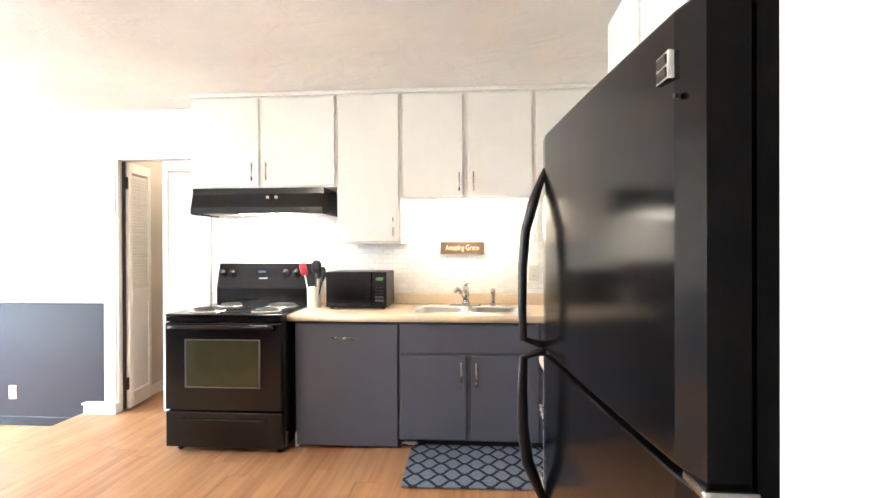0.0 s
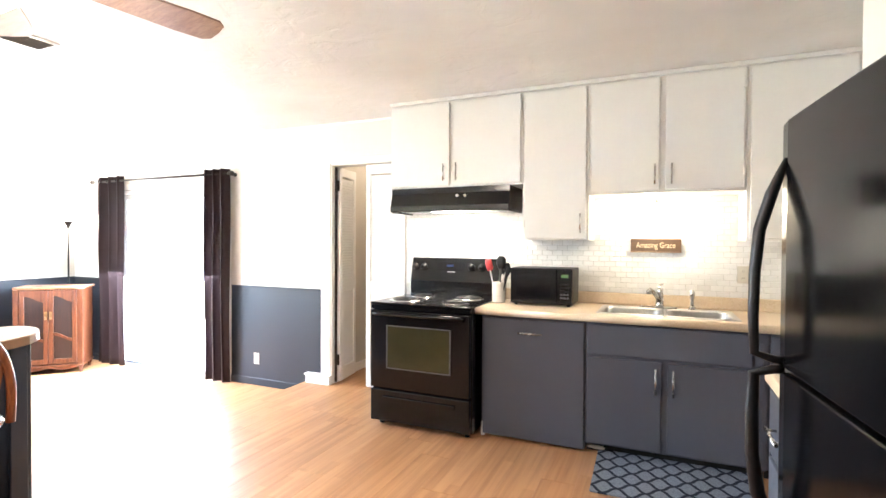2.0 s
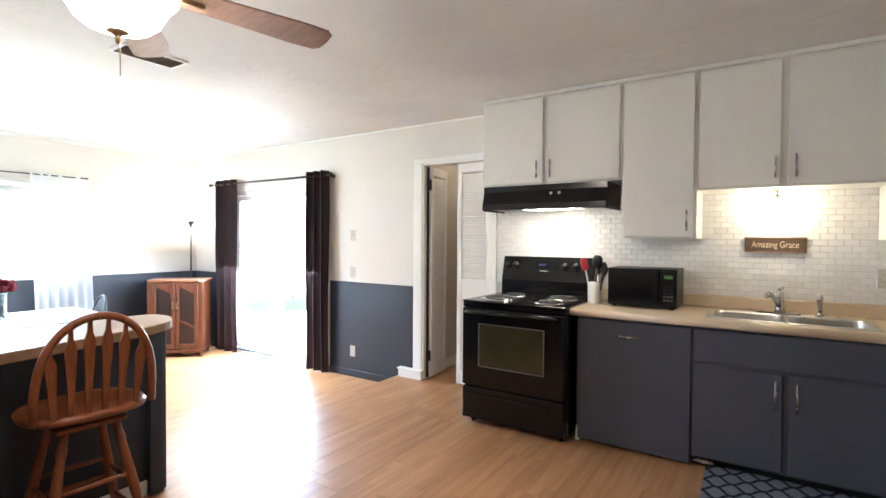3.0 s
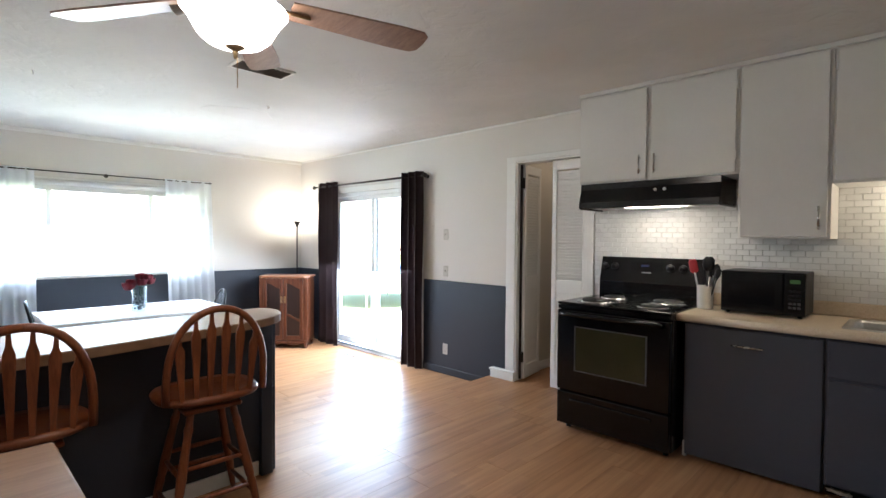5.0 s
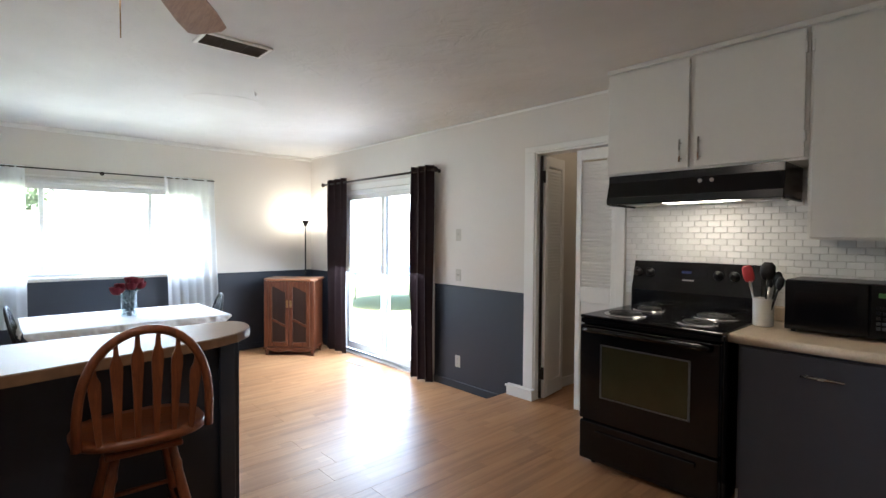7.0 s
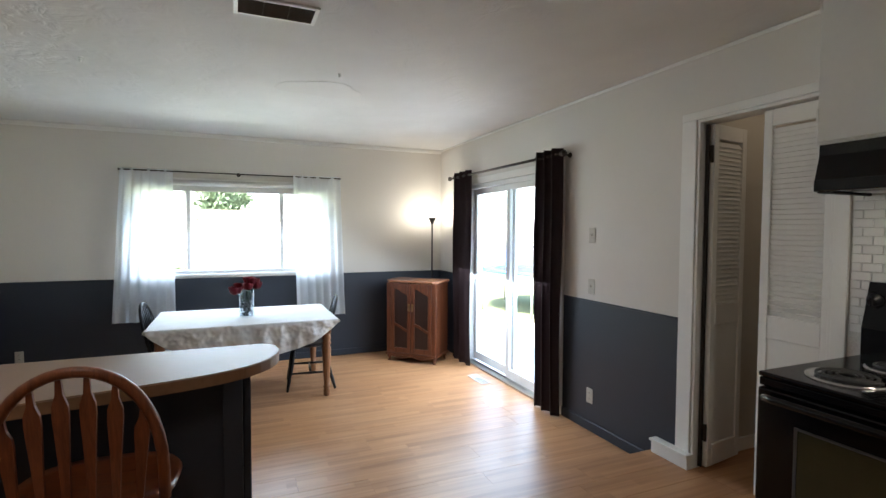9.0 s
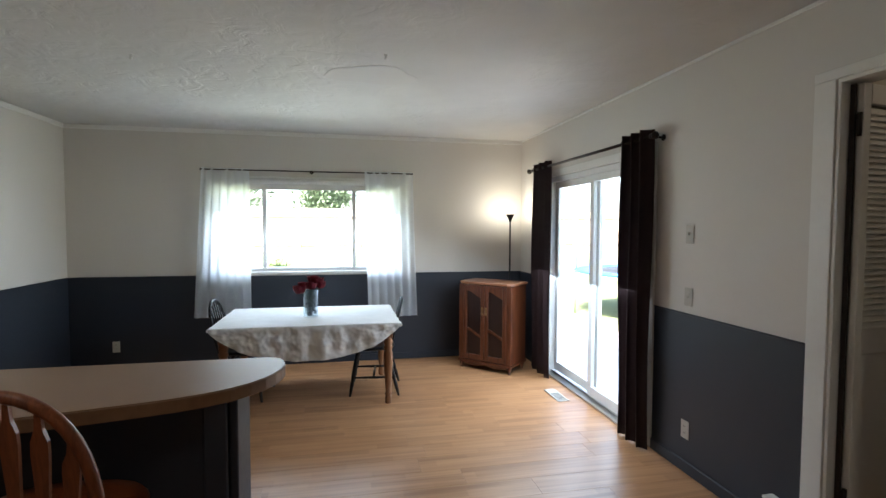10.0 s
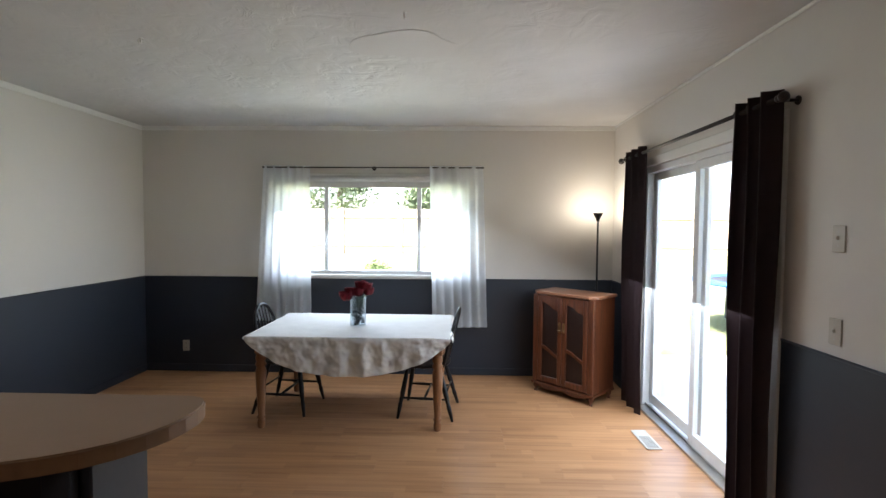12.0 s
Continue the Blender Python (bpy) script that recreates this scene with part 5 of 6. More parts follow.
for k in range(30):
    a = 2 * math.pi * k / 30
    w = 1 + 0.10 * math.sin(3 * a + 1) + 0.06 * math.sin(5 * a)
    patch.append((-4.17 + 0.20 * w * math.cos(a), 2.36 + 0.31 * w * math.sin(a)))
slab(bm, patch, "z", TOP - 0.003, TOP - 0.0005, 0.001)
structure("ceiling_patch", bm, paint("patch_plaster", (0.62, 0.60, 0.585), 0.75, 0.02, 0.1), "smooth oval plaster patch on the ceiling", "ceiling patch")


def ceiling_hook(x, y):
    ob = thing("ceiling_hook", (x, y, TOP - 0.04), "small white screw-in ceiling hook", "hook")
    part("hook", tube(bmesh.new(), [(x, y, TOP), (x, y, TOP - 0.018)] + [(x + 0.012 - 0.012 * math.cos(q), y, TOP - 0.018 - 0.012 * math.sin(q)) for q in (0.4, 0.9, 1.5, 2.1, 2.7, 3.3)], 0.0050, 8), CERAMIC, ob)
    part("flange", lathe(bmesh.new(), [(0.012, TOP - 0.004), (0.012, TOP)], (x, y, 0), 14), CERAMIC, ob)


ceiling_hook(-3.741, 2.415)
ceiling_hook(-4.056, 0.911)

# ---- dining table ----
TZ = 0.60
TX0, TX1, TY0, TY1 = -5.93, -4.95, 1.10, 2.625
tb = thing("dining_table", (-5.44, 1.86, LOW), "honey pine farmhouse dining table with turned legs", "table")
part("tabletop", boxes((TX0, TX1, TY0, TY1, TZ - 0.03, TZ), bevel=0.005, seg=2), PINE, tb)
part("apron", boxes((TX0 + 0.06, TX0 + 0.08, TY0 + 0.10, TY1 - 0.10, TZ - 0.12, TZ - 0.031), (TX1 - 0.08, TX1 - 0.06, TY0 + 0.10, TY1 - 0.10, TZ - 0.12, TZ - 0.031),
     (TX0 + 0.10, TX1 - 0.10, TY0 + 0.06, TY0 + 0.08, TZ - 0.12, TZ - 0.031), (TX0 + 0.10, TX1 - 0.10, TY1 - 0.08, TY1 - 0.06, TZ - 0.12, TZ - 0.031)), PINE, tb)
for x in (TX0 + 0.075, TX1 - 0.055):
    for y in (TY0 + 0.085, TY1 - 0.085):
        bm = box(bmesh.new(), x - 0.036, x + 0.036, y - 0.036, y + 0.036, TZ - 0.135, TZ - 0.031, 0.004)
        z = LOW
        lathe(bm, [(0.024, z), (0.029, z + 0.01), (0.031, z + 0.05), (0.024, z + 0.07), (0.034, z + 0.085), (0.024, z + 0.10), (0.031, z + 0.20), (0.039, z + 0.36), (0.041, z + 0.44), (0.031, z + 0.475), (0.043, z + 0.495), (0.031, z + 0.515), (0.041, z + 0.54), (0.034, z + 0.575), (0.038, z + 0.585)], (x, y, 0), 18)
        part("leg", bm, PINE, tb, "turned pine leg")

tc = thing("tablecloth", (-5.44, 1.86, TZ), "white rumpled linen cloth draped in a curve over the table", "tablecloth")
cx0, cx1, cy0, cy1 = TX0 - 0.012, TX1 + 0.012, TY0 - 0.012, TY1 + 0.012
part("top", sheet(bmesh.new(), 44, 60, lambda u, v: (cx0 + (cx1 - cx0) * u, cy0 + (cy1 - cy0) * v, TZ + 0.004 + 0.0016 * noise.noise((u * 7, v * 10, 0)) + 0.001 * noise.noise((u * 25, v * 30, 4)))), LINEN, tc)


def drape(a, b, out, drop):
    """A flap along one edge, deepest at the middle, with soft folds."""
    a, b, out = Vector(a), Vector(b), Vector(out)
    length = (b - a).length

    def f(u, v):
        d = drop * max(0.0, 1 - abs(2 * u - 1) ** 2.3) ** 0.8 + 0.018
        s = v * d
        fold = (0.011 * math.sin(u * length * 21 + 1.4 * math.sin(u * 13)) + 0.006 * math.sin(u * length * 43 + 2 + 2 * math.sin(u * 7))) * min(1, s / 0.18)
        crinkle = 0.016 * noise.noise((u * length * 13, s * 16, 3.3)) + 0.008 * noise.noise((u * length * 34, s * 40, 1.3))
        curve = 0.012 * (1 - math.exp(-s / 0.012))
        p = a.lerp(b, u) + out * (curve + fold + crinkle + 0.02 * s)
        return (p.x, p.y, TZ + 0.004 - s)
    return sheet(bmesh.new(), max(30, int(length * 110)), 22, f)


part("front_drape", drape((cx1, cy0, 0), (cx1, cy1, 0), (1, 0, 0), 0.275), LINEN, tc)
part("back_drape", drape((cx0, cy0, 0), (cx0, cy1, 0), (-1, 0, 0), 0.275), LINEN, tc)
part("side_drape", drape((cx0, cy0, 0), (cx1, cy0, 0), (0, -1, 0), 0.075), LINEN, tc)
part("side_drape", drape((cx0, cy1, 0), (cx1, cy1, 0), (0, 1, 0), 0.075), LINEN, tc)

# ---- vase of roses ----
VX, VY, VZ = -5.36, 1.862, TZ + 0.006
vs = thing("vase", (VX, VY, VZ), "clear glass cylinder vase with dark pebbles", "vase")
gl = part("glass", lathe(bmesh.new(), [(0.063, VZ), (0.066, VZ + 0.004), (0.066, VZ + 0.245), (0.0625, VZ + 0.245), (0.0625, VZ + 0.012), (0.002, VZ + 0.012)], (VX, VY, 0), 32, False), VASE_GLASS, vs, "clear glass")
gl.visible_shadow = False
rnd = random.Random(5)
bm = bmesh.new()
for k in range(70):
    a, r = rnd.uniform(0, 6.283), 0.048 * math.sqrt(rnd.random())
    s = rnd.uniform(0.009, 0.013)
    bmesh.ops.create_icosphere(bm, subdivisions=1, radius=s, matrix=Matrix.LocRotScale((VX + r * math.cos(a), VY + r * math.sin(a), VZ + 0.024 + 0.13 * k / 70), Euler((a, r * 50, a * 2)), (1.2, 1.0, 0.75)))
tagged(part("pebbles", bm, PEBBLE, vs, "dark pebbles"), kind="stuff")


def rose(name, head, base, r, seed, label):
    rr = random.Random(seed)
    ob = thing(name, base, label, "flower", "roses in the vase")
    h, b = Vector(head), Vector(base)
    part("stem", tube(bmesh.new(), [b, b.lerp(h, 0.5) + Vector((0.004, -0.006, 0.01)), h], 0.0035, 7), STEM, ob)
    bm = bmesh.new()
    for cnt, rad, top, flare in ((3, 0.42, 0.25, 0.0), (4, 0.62, 0.45, 0.05), (5, 0.82, 0.75, 0.12), (6, 1.0, 1.05, 0.30)):
        for k in range(cnt):
            az = 2 * math.pi * (k + rr.uniform(-0.15, 0.15)) / cnt + rad * 3
            tp = top + rr.uniform(-0.08, 0.08)

            def petal(u, v):
                half = 1.25 * math.sin(math.pi * (0.15 + 0.62 * v)) * 3.2 / cnt
                q = az + (u - 0.5) * 2 * half
                pol = 2.75 + (tp - 2.75) * v
                rd = r * rad * (1 + flare * v ** 4) * (1 + 0.05 * math.sin(7 * u + k))
                return h + Vector((rd * math.sin(pol) * math.cos(q), rd * math.sin(pol) * math.sin(q), 0.9 * rd * math.cos(pol)))
            sheet(bm, 6, 6, petal)
    bmesh.ops.solidify(bm, geom=bm.faces[:], thickness=0.0012)
    part("bloom", bm, PETAL, ob, "dark red petals")
    bm = bmesh.new()
    for s in (-1, 1):
        c = b.lerp(h, 0.72)
        sheet(bm, 4, 4, lambda u, v: c + Vector((s * 0.055 * v, 0.022 * (u - 0.5) * math.sin(math.pi * min(0.98, v + 0.05)) * 2, 0.018 * v - 0.025 * v * v + 0.008 * abs(u - 0.5))))
    bmesh.ops.solidify(bm, geom=bm.faces[:], thickness=0.001)
    part("leaf", bm, STEM, ob)
    return ob


for k, (dx, dy, dz, r) in enumerate(((0.02, -0.095, 0.258, 0.052), (0.0, -0.062, 0.288, 0.046), (0.01, 0.058, 0.325, 0.056), (-0.02, 0.024, 0.342, 0.048), (0.02, 0.088, 0.298, 0.044), (0.045, 0.010, 0.295, 0.046))):
    rose("rose", (VX + dx, VY + dy, VZ + dz), (VX + dx * 0.4, VY + dy * 0.25, VZ + 0.15), r, k, "dark red artificial rose")


# ---- black spindle chairs ----
def windsor_chair(at, rz, label):
    """Faces local +x; hoop back with thin spindles."""
    ob = thing("dining_chair", at, label, "chair", "black spindle-back dining chairs", rz, True)
    zs = 0.44
    n = 36
    bm = bmesh.new()
    loops = []
    for inset, z in ((0.03, zs - 0.032), (0.004, zs - 0.022), (0.0, zs - 0.010), (0.012, zs), (0.06, zs - 0.006), (0.13, zs - 0.012)):
        lp = []
        for k in range(n):
            a = 2 * math.pi * k / n
            ca, sa = math.cos(a), math.sin(a)
            w = 0.22 if ca > 0 else 0.205
            lp.append(((0.205 - inset) * math.copysign(abs(ca) ** 0.7, ca), (w - inset) * math.copysign(abs(sa) ** 0.8, sa), z))
        loops.append(lp)
    bm.faces.new(loft(bm, loops))
    bm.verts.ensure_lookup_table()
    bm.faces.new([bm.verts[k] for k in range(n - 1, -1, -1)])
    part("seat", bm, EBONY, ob)
    pts = []
    for k in range(27):
        a = math.pi * k / 26
        h = max(0.0, math.sin(a)) ** 0.62
        pts.append((-0.165 - 0.11 * h, 0.185 * math.cos(a) * (1 + 0.10 * math.sin(a)), zs - 0.01 + 0.445 * h))
    part("hoop", tube(bmesh.new(), pts, 0.0135, 10), EBONY, ob)
    for k in range(7):
        y0 = -0.126 + 0.042 * k
        y1 = y0 * 1.2
        h = (1 - min(1, (y1 / 0.20) ** 2)) ** 0.31
        part("spindle", tube(bmesh.new(), [Vector((-0.168, y0, zs - 0.01)).lerp(Vector((-0.165 - 0.11 * h, y1, zs - 0.01 + 0.445 * h)), q) for q in (0, 0.3, 0.6, 1)], [0.007, 0.009, 0.007, 0.006], 8), EBONY, ob)
    ends = {}
    for sx in (-1, 1):
        for sy in (-1, 1):
            a, b = Vector((sx * 0.13, sy * 0.14, zs - 0.03)), Vector((sx * (0.245 if sx < 0 else 0.20), sy * 0.215, 0))
            ends[sx, sy] = (a, b)
            part("leg", tube(bmesh.new(), [a.lerp(b, q) for q in (0, 0.2, 0.45, 0.62, 0.68, 0.74, 1)], [0.013, 0.018, 0.021, 0.018, 0.014, 0.018, 0.011], 10), EBONY, ob)
    mids = {}
    for sy in (-1, 1):
        a, b = ends[-1, sy][0].lerp(ends[-1, sy][1], 0.6), ends[1, sy][0].lerp(ends[1, sy][1], 0.6)
        mids[sy] = a.lerp(b, 0.5)
        part("stretcher", tube(bmesh.new(), [a, a.lerp(b, 0.5), b], [0.008, 0.013, 0.008], 8), EBONY, ob)
    part("stretcher", tube(bmesh.new(), [mids[-1], mids[-1].lerp(mids[1], 0.5), mids[1]], [0.008, 0.013, 0.008], 8), EBONY, ob)
    a, b = ends[-1, -1][0].lerp(ends[-1, -1][1], 0.5), ends[-1, 1][0].lerp(ends[-1, 1][1], 0.5)
    part("stretcher", tube(bmesh.new(), [a, b], 0.008, 8), EBONY, ob)
    return ob


windsor_chair((-5.46, 1.27, LOW), 84, "black spindle-back chair at the table end by the bar side")
windsor_chair((-5.42, 2.43, LOW), -96, "black spindle-back chair at the table end by the patio")

# ---- corner cabinet ----
cb = thing("corner_cabinet", (-5.90, 3.765, LOW), "reddish walnut corner cabinet with two panelled doors", "cabinet", rz=-45, local=True)
W2, D2 = 0.315, 0.185
part("carcass", boxes((-D2, D2 - 0.02, -W2, W2, 0.085, 0.93), bevel=0.004), CABINET_WOOD, cb)
part("top", slab(bmesh.new(), [(-D2 - 0.005, -W2 - 0.02), (D2 - 0.05, -W2 - 0.02), (D2 + 0.005, -W2 + 0.04), (D2 + 0.012, W2 - 0.04), (D2 - 0.05, W2 + 0.02), (-D2 - 0.005, W2 + 0.02)], "z", 0.931, 0.957, 0.006), CABINET_TOP, cb)
part("base_moulding", boxes((-D2 - 0.003, D2 + 0.008, -W2 - 0.01, W2 + 0.01, 0.075, 0.10), bevel=0.006, seg=2), CABINET_WOOD, cb)
ap = []
for k in range(21):
    u = k / 20
    ap.append((-W2 + 0.05 + (2 * W2 - 0.10) * u, 0.052 + 0.012 * math.cos(4 * math.pi * u) - (0.010 if k in (0, 20) else 0)))
part("apron", slab(bmesh.new(), ap + [(W2 - 0.05, 0.076), (-W2 + 0.05, 0.076)], "x", D2 - 0.012, D2 + 0.002), CABINET_WOOD, cb)
for y in (-W2 + 0.03, W2 - 0.03):
    for x in (-D2 + 0.03, D2 - 0.03):
        part("foot", tube(bmesh.new(), [(x, y, 0.076), (x + 0.008, y * 1.02, 0.05), (x + 0.002, y, 0.022), (x + 0.010, y * 1.02, 0.006), (x + 0.012, y * 1.02, 0.0)], [0.026, 0.024, 0.013, 0.017, 0.016], 12), CABINET_WOOD, cb)
for s in (-1, 1):
    part("pilaster", boxes((D2 - 0.02, D2 + 0.002, s * W2 if s < 0 else s * W2 - 0.055, s * W2 + 0.055 if s < 0 else s * W2, 0.10, 0.93), bevel=0.006, seg=2), CABINET_WOOD, cb)
    y0, y1 = (-W2 + 0.057, -0.003) if s < 0 else (0.003, W2 - 0.057)
    dz0, dz1 = 0.112, 0.922
    st = 0.042
    bm = boxes((D2 - 0.019, D2 + 0.006, y0, y0 + st, dz0, dz1), (D2 - 0.019, D2 + 0.006, y1 - st, y1, dz0, dz1), (D2 - 0.019, D2 + 0.006, y0 + st, y1 - st, dz0, dz0 + 0.055), bevel=0.003)
    a, b = y0 + st, y1 - st

    def hump(u, lo):
        return lo + 0.07 * max(0.0, math.sin(math.pi * u)) ** 1.6
    us = [k / 12 for k in range(13)]
    slab(bm, [(a + (b - a) * u, hump(0.5 + 0.5 * u if s < 0 else 0.5 - 0.5 * u, 0.79)) for u in us] + [(b, dz1), (a, dz1)], "x", D2 - 0.017, D2 + 0.005)
    slab(bm, [(a + (b - a) * u, hump(0.5 + 0.5 * u if s < 0 else 0.5 - 0.5 * u, 0.355)) for u in us] + [(a + (b - a) * u, hump(0.5 + 0.5 * u if s < 0 else 0.5 - 0.5 * u, 0.385)) for u in us[::-1]], "x", D2 - 0.016, D2 + 0.004)
    d = part("door", bm, CABINET_WOOD, cb)
    part("panel", boxes((D2 - 0.018, D2 - 0.010, a - 0.004, b + 0.004, dz0 + 0.05, 0.90)), CABINET_DARK, d, "dark figured panel")
    part("pull", lathe(bmesh.new(), [(0.004, 0.0), (0.006, 0.010), (0.011, 0.018), (0.009, 0.024), (0.002, 0.026)], n=12), BRASS, d).matrix_basis = pose(D2 + 0.006, -0.022 if s < 0 else 0.022, 0.62, 0, 90, 0)
    part("escutcheon", boxes((D2 + 0.006, D2 + 0.009, (-0.036 if s < 0 else 0.008), (-0.008 if s < 0 else 0.036), 0.60, 0.69), bevel=0.002), BRASS, d)

# ---- torchiere ----
tl = thing("floor_lamp", (-6.13, 4.04, LOW), "slim black torchiere floor lamp, lit, behind the cabinet", "floor lamp")
part("base", lathe(bmesh.new(), [(0.115, LOW), (0.115, LOW + 0.012), (0.10, LOW + 0.02), (0.02, LOW + 0.032)], (-6.13, 4.04, 0), 28), EBONY, tl)
part("pole", tube(bmesh.new(), [(-6.13, 4.04, LOW + 0.03), (-6.13, 4.04, 1.51)], 0.0095, 10), EBONY, tl)
shd = part("shade", lathe(bmesh.new(), [(0.012, 1.495), (0.018, 1.515), (0.045, 1.57), (0.048, 1.578), (0.044, 1.576), (0.016, 1.52)], (-6.13, 4.04, 0), 24, False), EBONY, tl, "small black cone shade")

# ---- floor register ----
rv = thing("floor_register", (-4.90, 4.075, LOW), "ivory metal floor register by the patio door", "vent")
part("frame", boxes((-5.06, -4.74, 4.02, 4.035, LOW + 0.002, LOW + 0.010), (-5.06, -4.74, 4.115, 4.13, LOW + 0.002, LOW + 0.010), (-5.06, -4.95, 4.035, 4.115, LOW + 0.002, LOW + 0.010), (-4.755, -4.74, 4.035, 4.115, LOW + 0.002, LOW + 0.010), bevel=0.002), PLATE, rv)
part("grate", boxes((-4.95, -4.755, 4.035, 4.115, LOW + 0.002, LOW + 0.004)), DARK_HOLE, rv)
for k in range(9):
    part("slat", boxes((-4.945 + k * 0.021, -4.937 + k * 0.021, 4.035, 4.115, LOW + 0.004, LOW + 0.008)), PLATE, rv)

# ---- outdoors ----
def ground_z(x, y):
    d = max(0.0, max(-6.6 - x, y - 4.5, x - 1.6, -0.8 - y) - 3.0)
    t = min(1.0, d / 14.0)
    return -0.32 + 0.68 * t * t * (3 - 2 * t)


def spread(u):
    """Fine near the house, coarse towards the horizon."""
    s = 2 * u - 1
    return math.copysign(30 * abs(s) + 1500 * abs(s) ** 6, s)


gm = sheet(bmesh.new(), 90, 90, lambda u, v: (spread(u) - 3, spread(v) + 2, ground_z(spread(u) - 3, spread(v) + 2) + 0.02 * noise.noise((spread(u), spread(v), 0))))
structure("ground", gm, LAWN, "green back lawn with worn patches", "lawn")
structure("patio", boxes((-7.6, -2.6, 4.45, 8.2, -0.40, -0.17), bevel=0.01), PATIO, "concrete patio slab outside the sliding door", "patio")


def fence(label, a, b):
    """Cedar boards nailed to rails between posts."""
    a, b = Vector(a), Vector(b)
    d = (b - a).normalized()
    ob = thing("fence", ((a + b) / 2).to_tuple(), label, "fence")
    length = (b - a).length
    rz = math.atan2(d.y, d.x)
    bm = slab(bmesh.new(), [(-0.068, 0), (0.068, 0), (0.068, 1.78), (0.045, 1.83), (-0.045, 1.83), (-0.068, 1.78)], "y", 0, 0.018)
    board = mesh_of("board", bm, FENCE_WOOD)
    n = int(length / 0.142)
    rr = random.Random(3)
    base = Vector(ob.location)
    for k in range(n):
        p = a + d * (0.142 * (k + 0.5))
        o = new("board", board)
        o.parent = ob
        o.matrix_basis = Matrix.Translation(p - base + Vector((0, 0, ground_z(p.x, p.y) + rr.uniform(-0.01, 0.01)))) @ Matrix.Rotation(rz + rr.uniform(-0.01, 0.01), 4, "Z")
    side = Vector((d.y, -d.x, 0))
    k = 0.0
    while k <= length:
        p = a + d * k
        zz = ground_z(p.x, p.y)
        q = p + side * 0.07
        part("post", boxes((q.x - 0.045, q.x + 0.045, q.y - 0.045, q.y + 0.045, zz - 0.3, zz + 1.88), bevel=0.006), FENCE_WOOD, ob)
        k += 2.4
    for h in (0.35, 1.50):
        pts = []
        for s in range(int(length / 2.4) + 1):
            p = a + d * (s * 2.4) + side * 0.03
            pts.append((p.x, p.y, ground_z(p.x, p.y) + h))
        part("rail", tube(bmesh.new(), pts, 0.035, 4), FENCE_WOOD, ob)
    return ob


fence("pale cedar board fence behind the lawn", (-21.5, -14, 0), (-21.5, 20, 0))
fence("pale cedar board fence along the side yard", (-21.5, 20, 0), (6, 20, 0))


def tree(x, y, height, spreadr, seed, label, leaf):
    rr = random.Random(seed)
    z0 = ground_z(x, y)
    ob = thing("tree", (x, y, z0), label, "tree", "trees beyond the fence")
    bm = bmesh.new()
    tube(bm, [(x, y, z0 - 0.2), (x + 0.05, y, z0 + height * 0.25), (x - 0.05, y + 0.1, z0 + height * 0.55), (x, y, z0 + height * 0.85)], [0.22, 0.17, 0.11, 0.04], 10)
    tips = []
    for k in range(11):
        a = rr.uniform(0, 6.283)
        h = rr.uniform(0.25, 0.75) * height
        r = spreadr * rr.uniform(0.5, 0.95)
        e = Vector((x + r * math.cos(a), y + r * math.sin(a), z0 + h + rr.uniform(0.2, 1.0)))
        tube(bm, [(x, y, z0 + h), (Vector((x, y, z0 + h)).lerp(e, 0.5) + Vector((0, 0, 0.2))), e], [0.07, 0.045, 0.015], 6)
        tips += [e, Vector((x, y, z0 + h)).lerp(e, 0.6)]
    tips += [Vector((x, y, z0 + height * q)) for q in (0.7, 0.85, 0.95)]
    part("trunk", bm, BARK, ob)
    verts, faces = [], []
    for t in tips:
        for k in range(170):
            v = Vector((rr.gauss(0, 1), rr.gauss(0, 1), rr.gauss(0, 0.8))) * (spreadr * 0.22)
            c = t + v
            s = rr.uniform(0.07, 0.15)
            u = Vector((rr.uniform(-1, 1), rr.uniform(-1, 1), rr.uniform(-1, 1))).normalized()
            w = u.orthogonal().normalized()
            i = len(verts)
            verts += [c - u * s, c + w * s * 0.5, c + u * s, c - w * s * 0.5]
            faces.append((i, i + 1, i + 2, i + 3))
    me = bpy.data.meshes.new("crown")
    me.from_pydata([tuple(v - Vector((x, y, z0))) for v in verts], [], faces)
    me.materials.append(leaf)
    c = new("crown", me)
    c.parent = ob
    tagged(c, kind="stuff")
    return ob


tree(-25.0, -3.0, 6.2, 1.9, 1, "leafy green tree behind the back fence", LEAF)
tree(-25.0, 1.5, 2.9, 1.25, 2, "lower leafy tree behind the back fence", LEAF)
tree(-25.5, -7.5, 7.5, 2.8, 3, "tall leafy tree behind the back fence", LEAF)
tree(-19.0, 24.0, 7.0, 2.6, 4, "leafy tree behind the side fence", LEAF)
tree(-11.5, 24.5, 8.0, 2.8, 6, "leafy tree beyond the patio", LEAF)


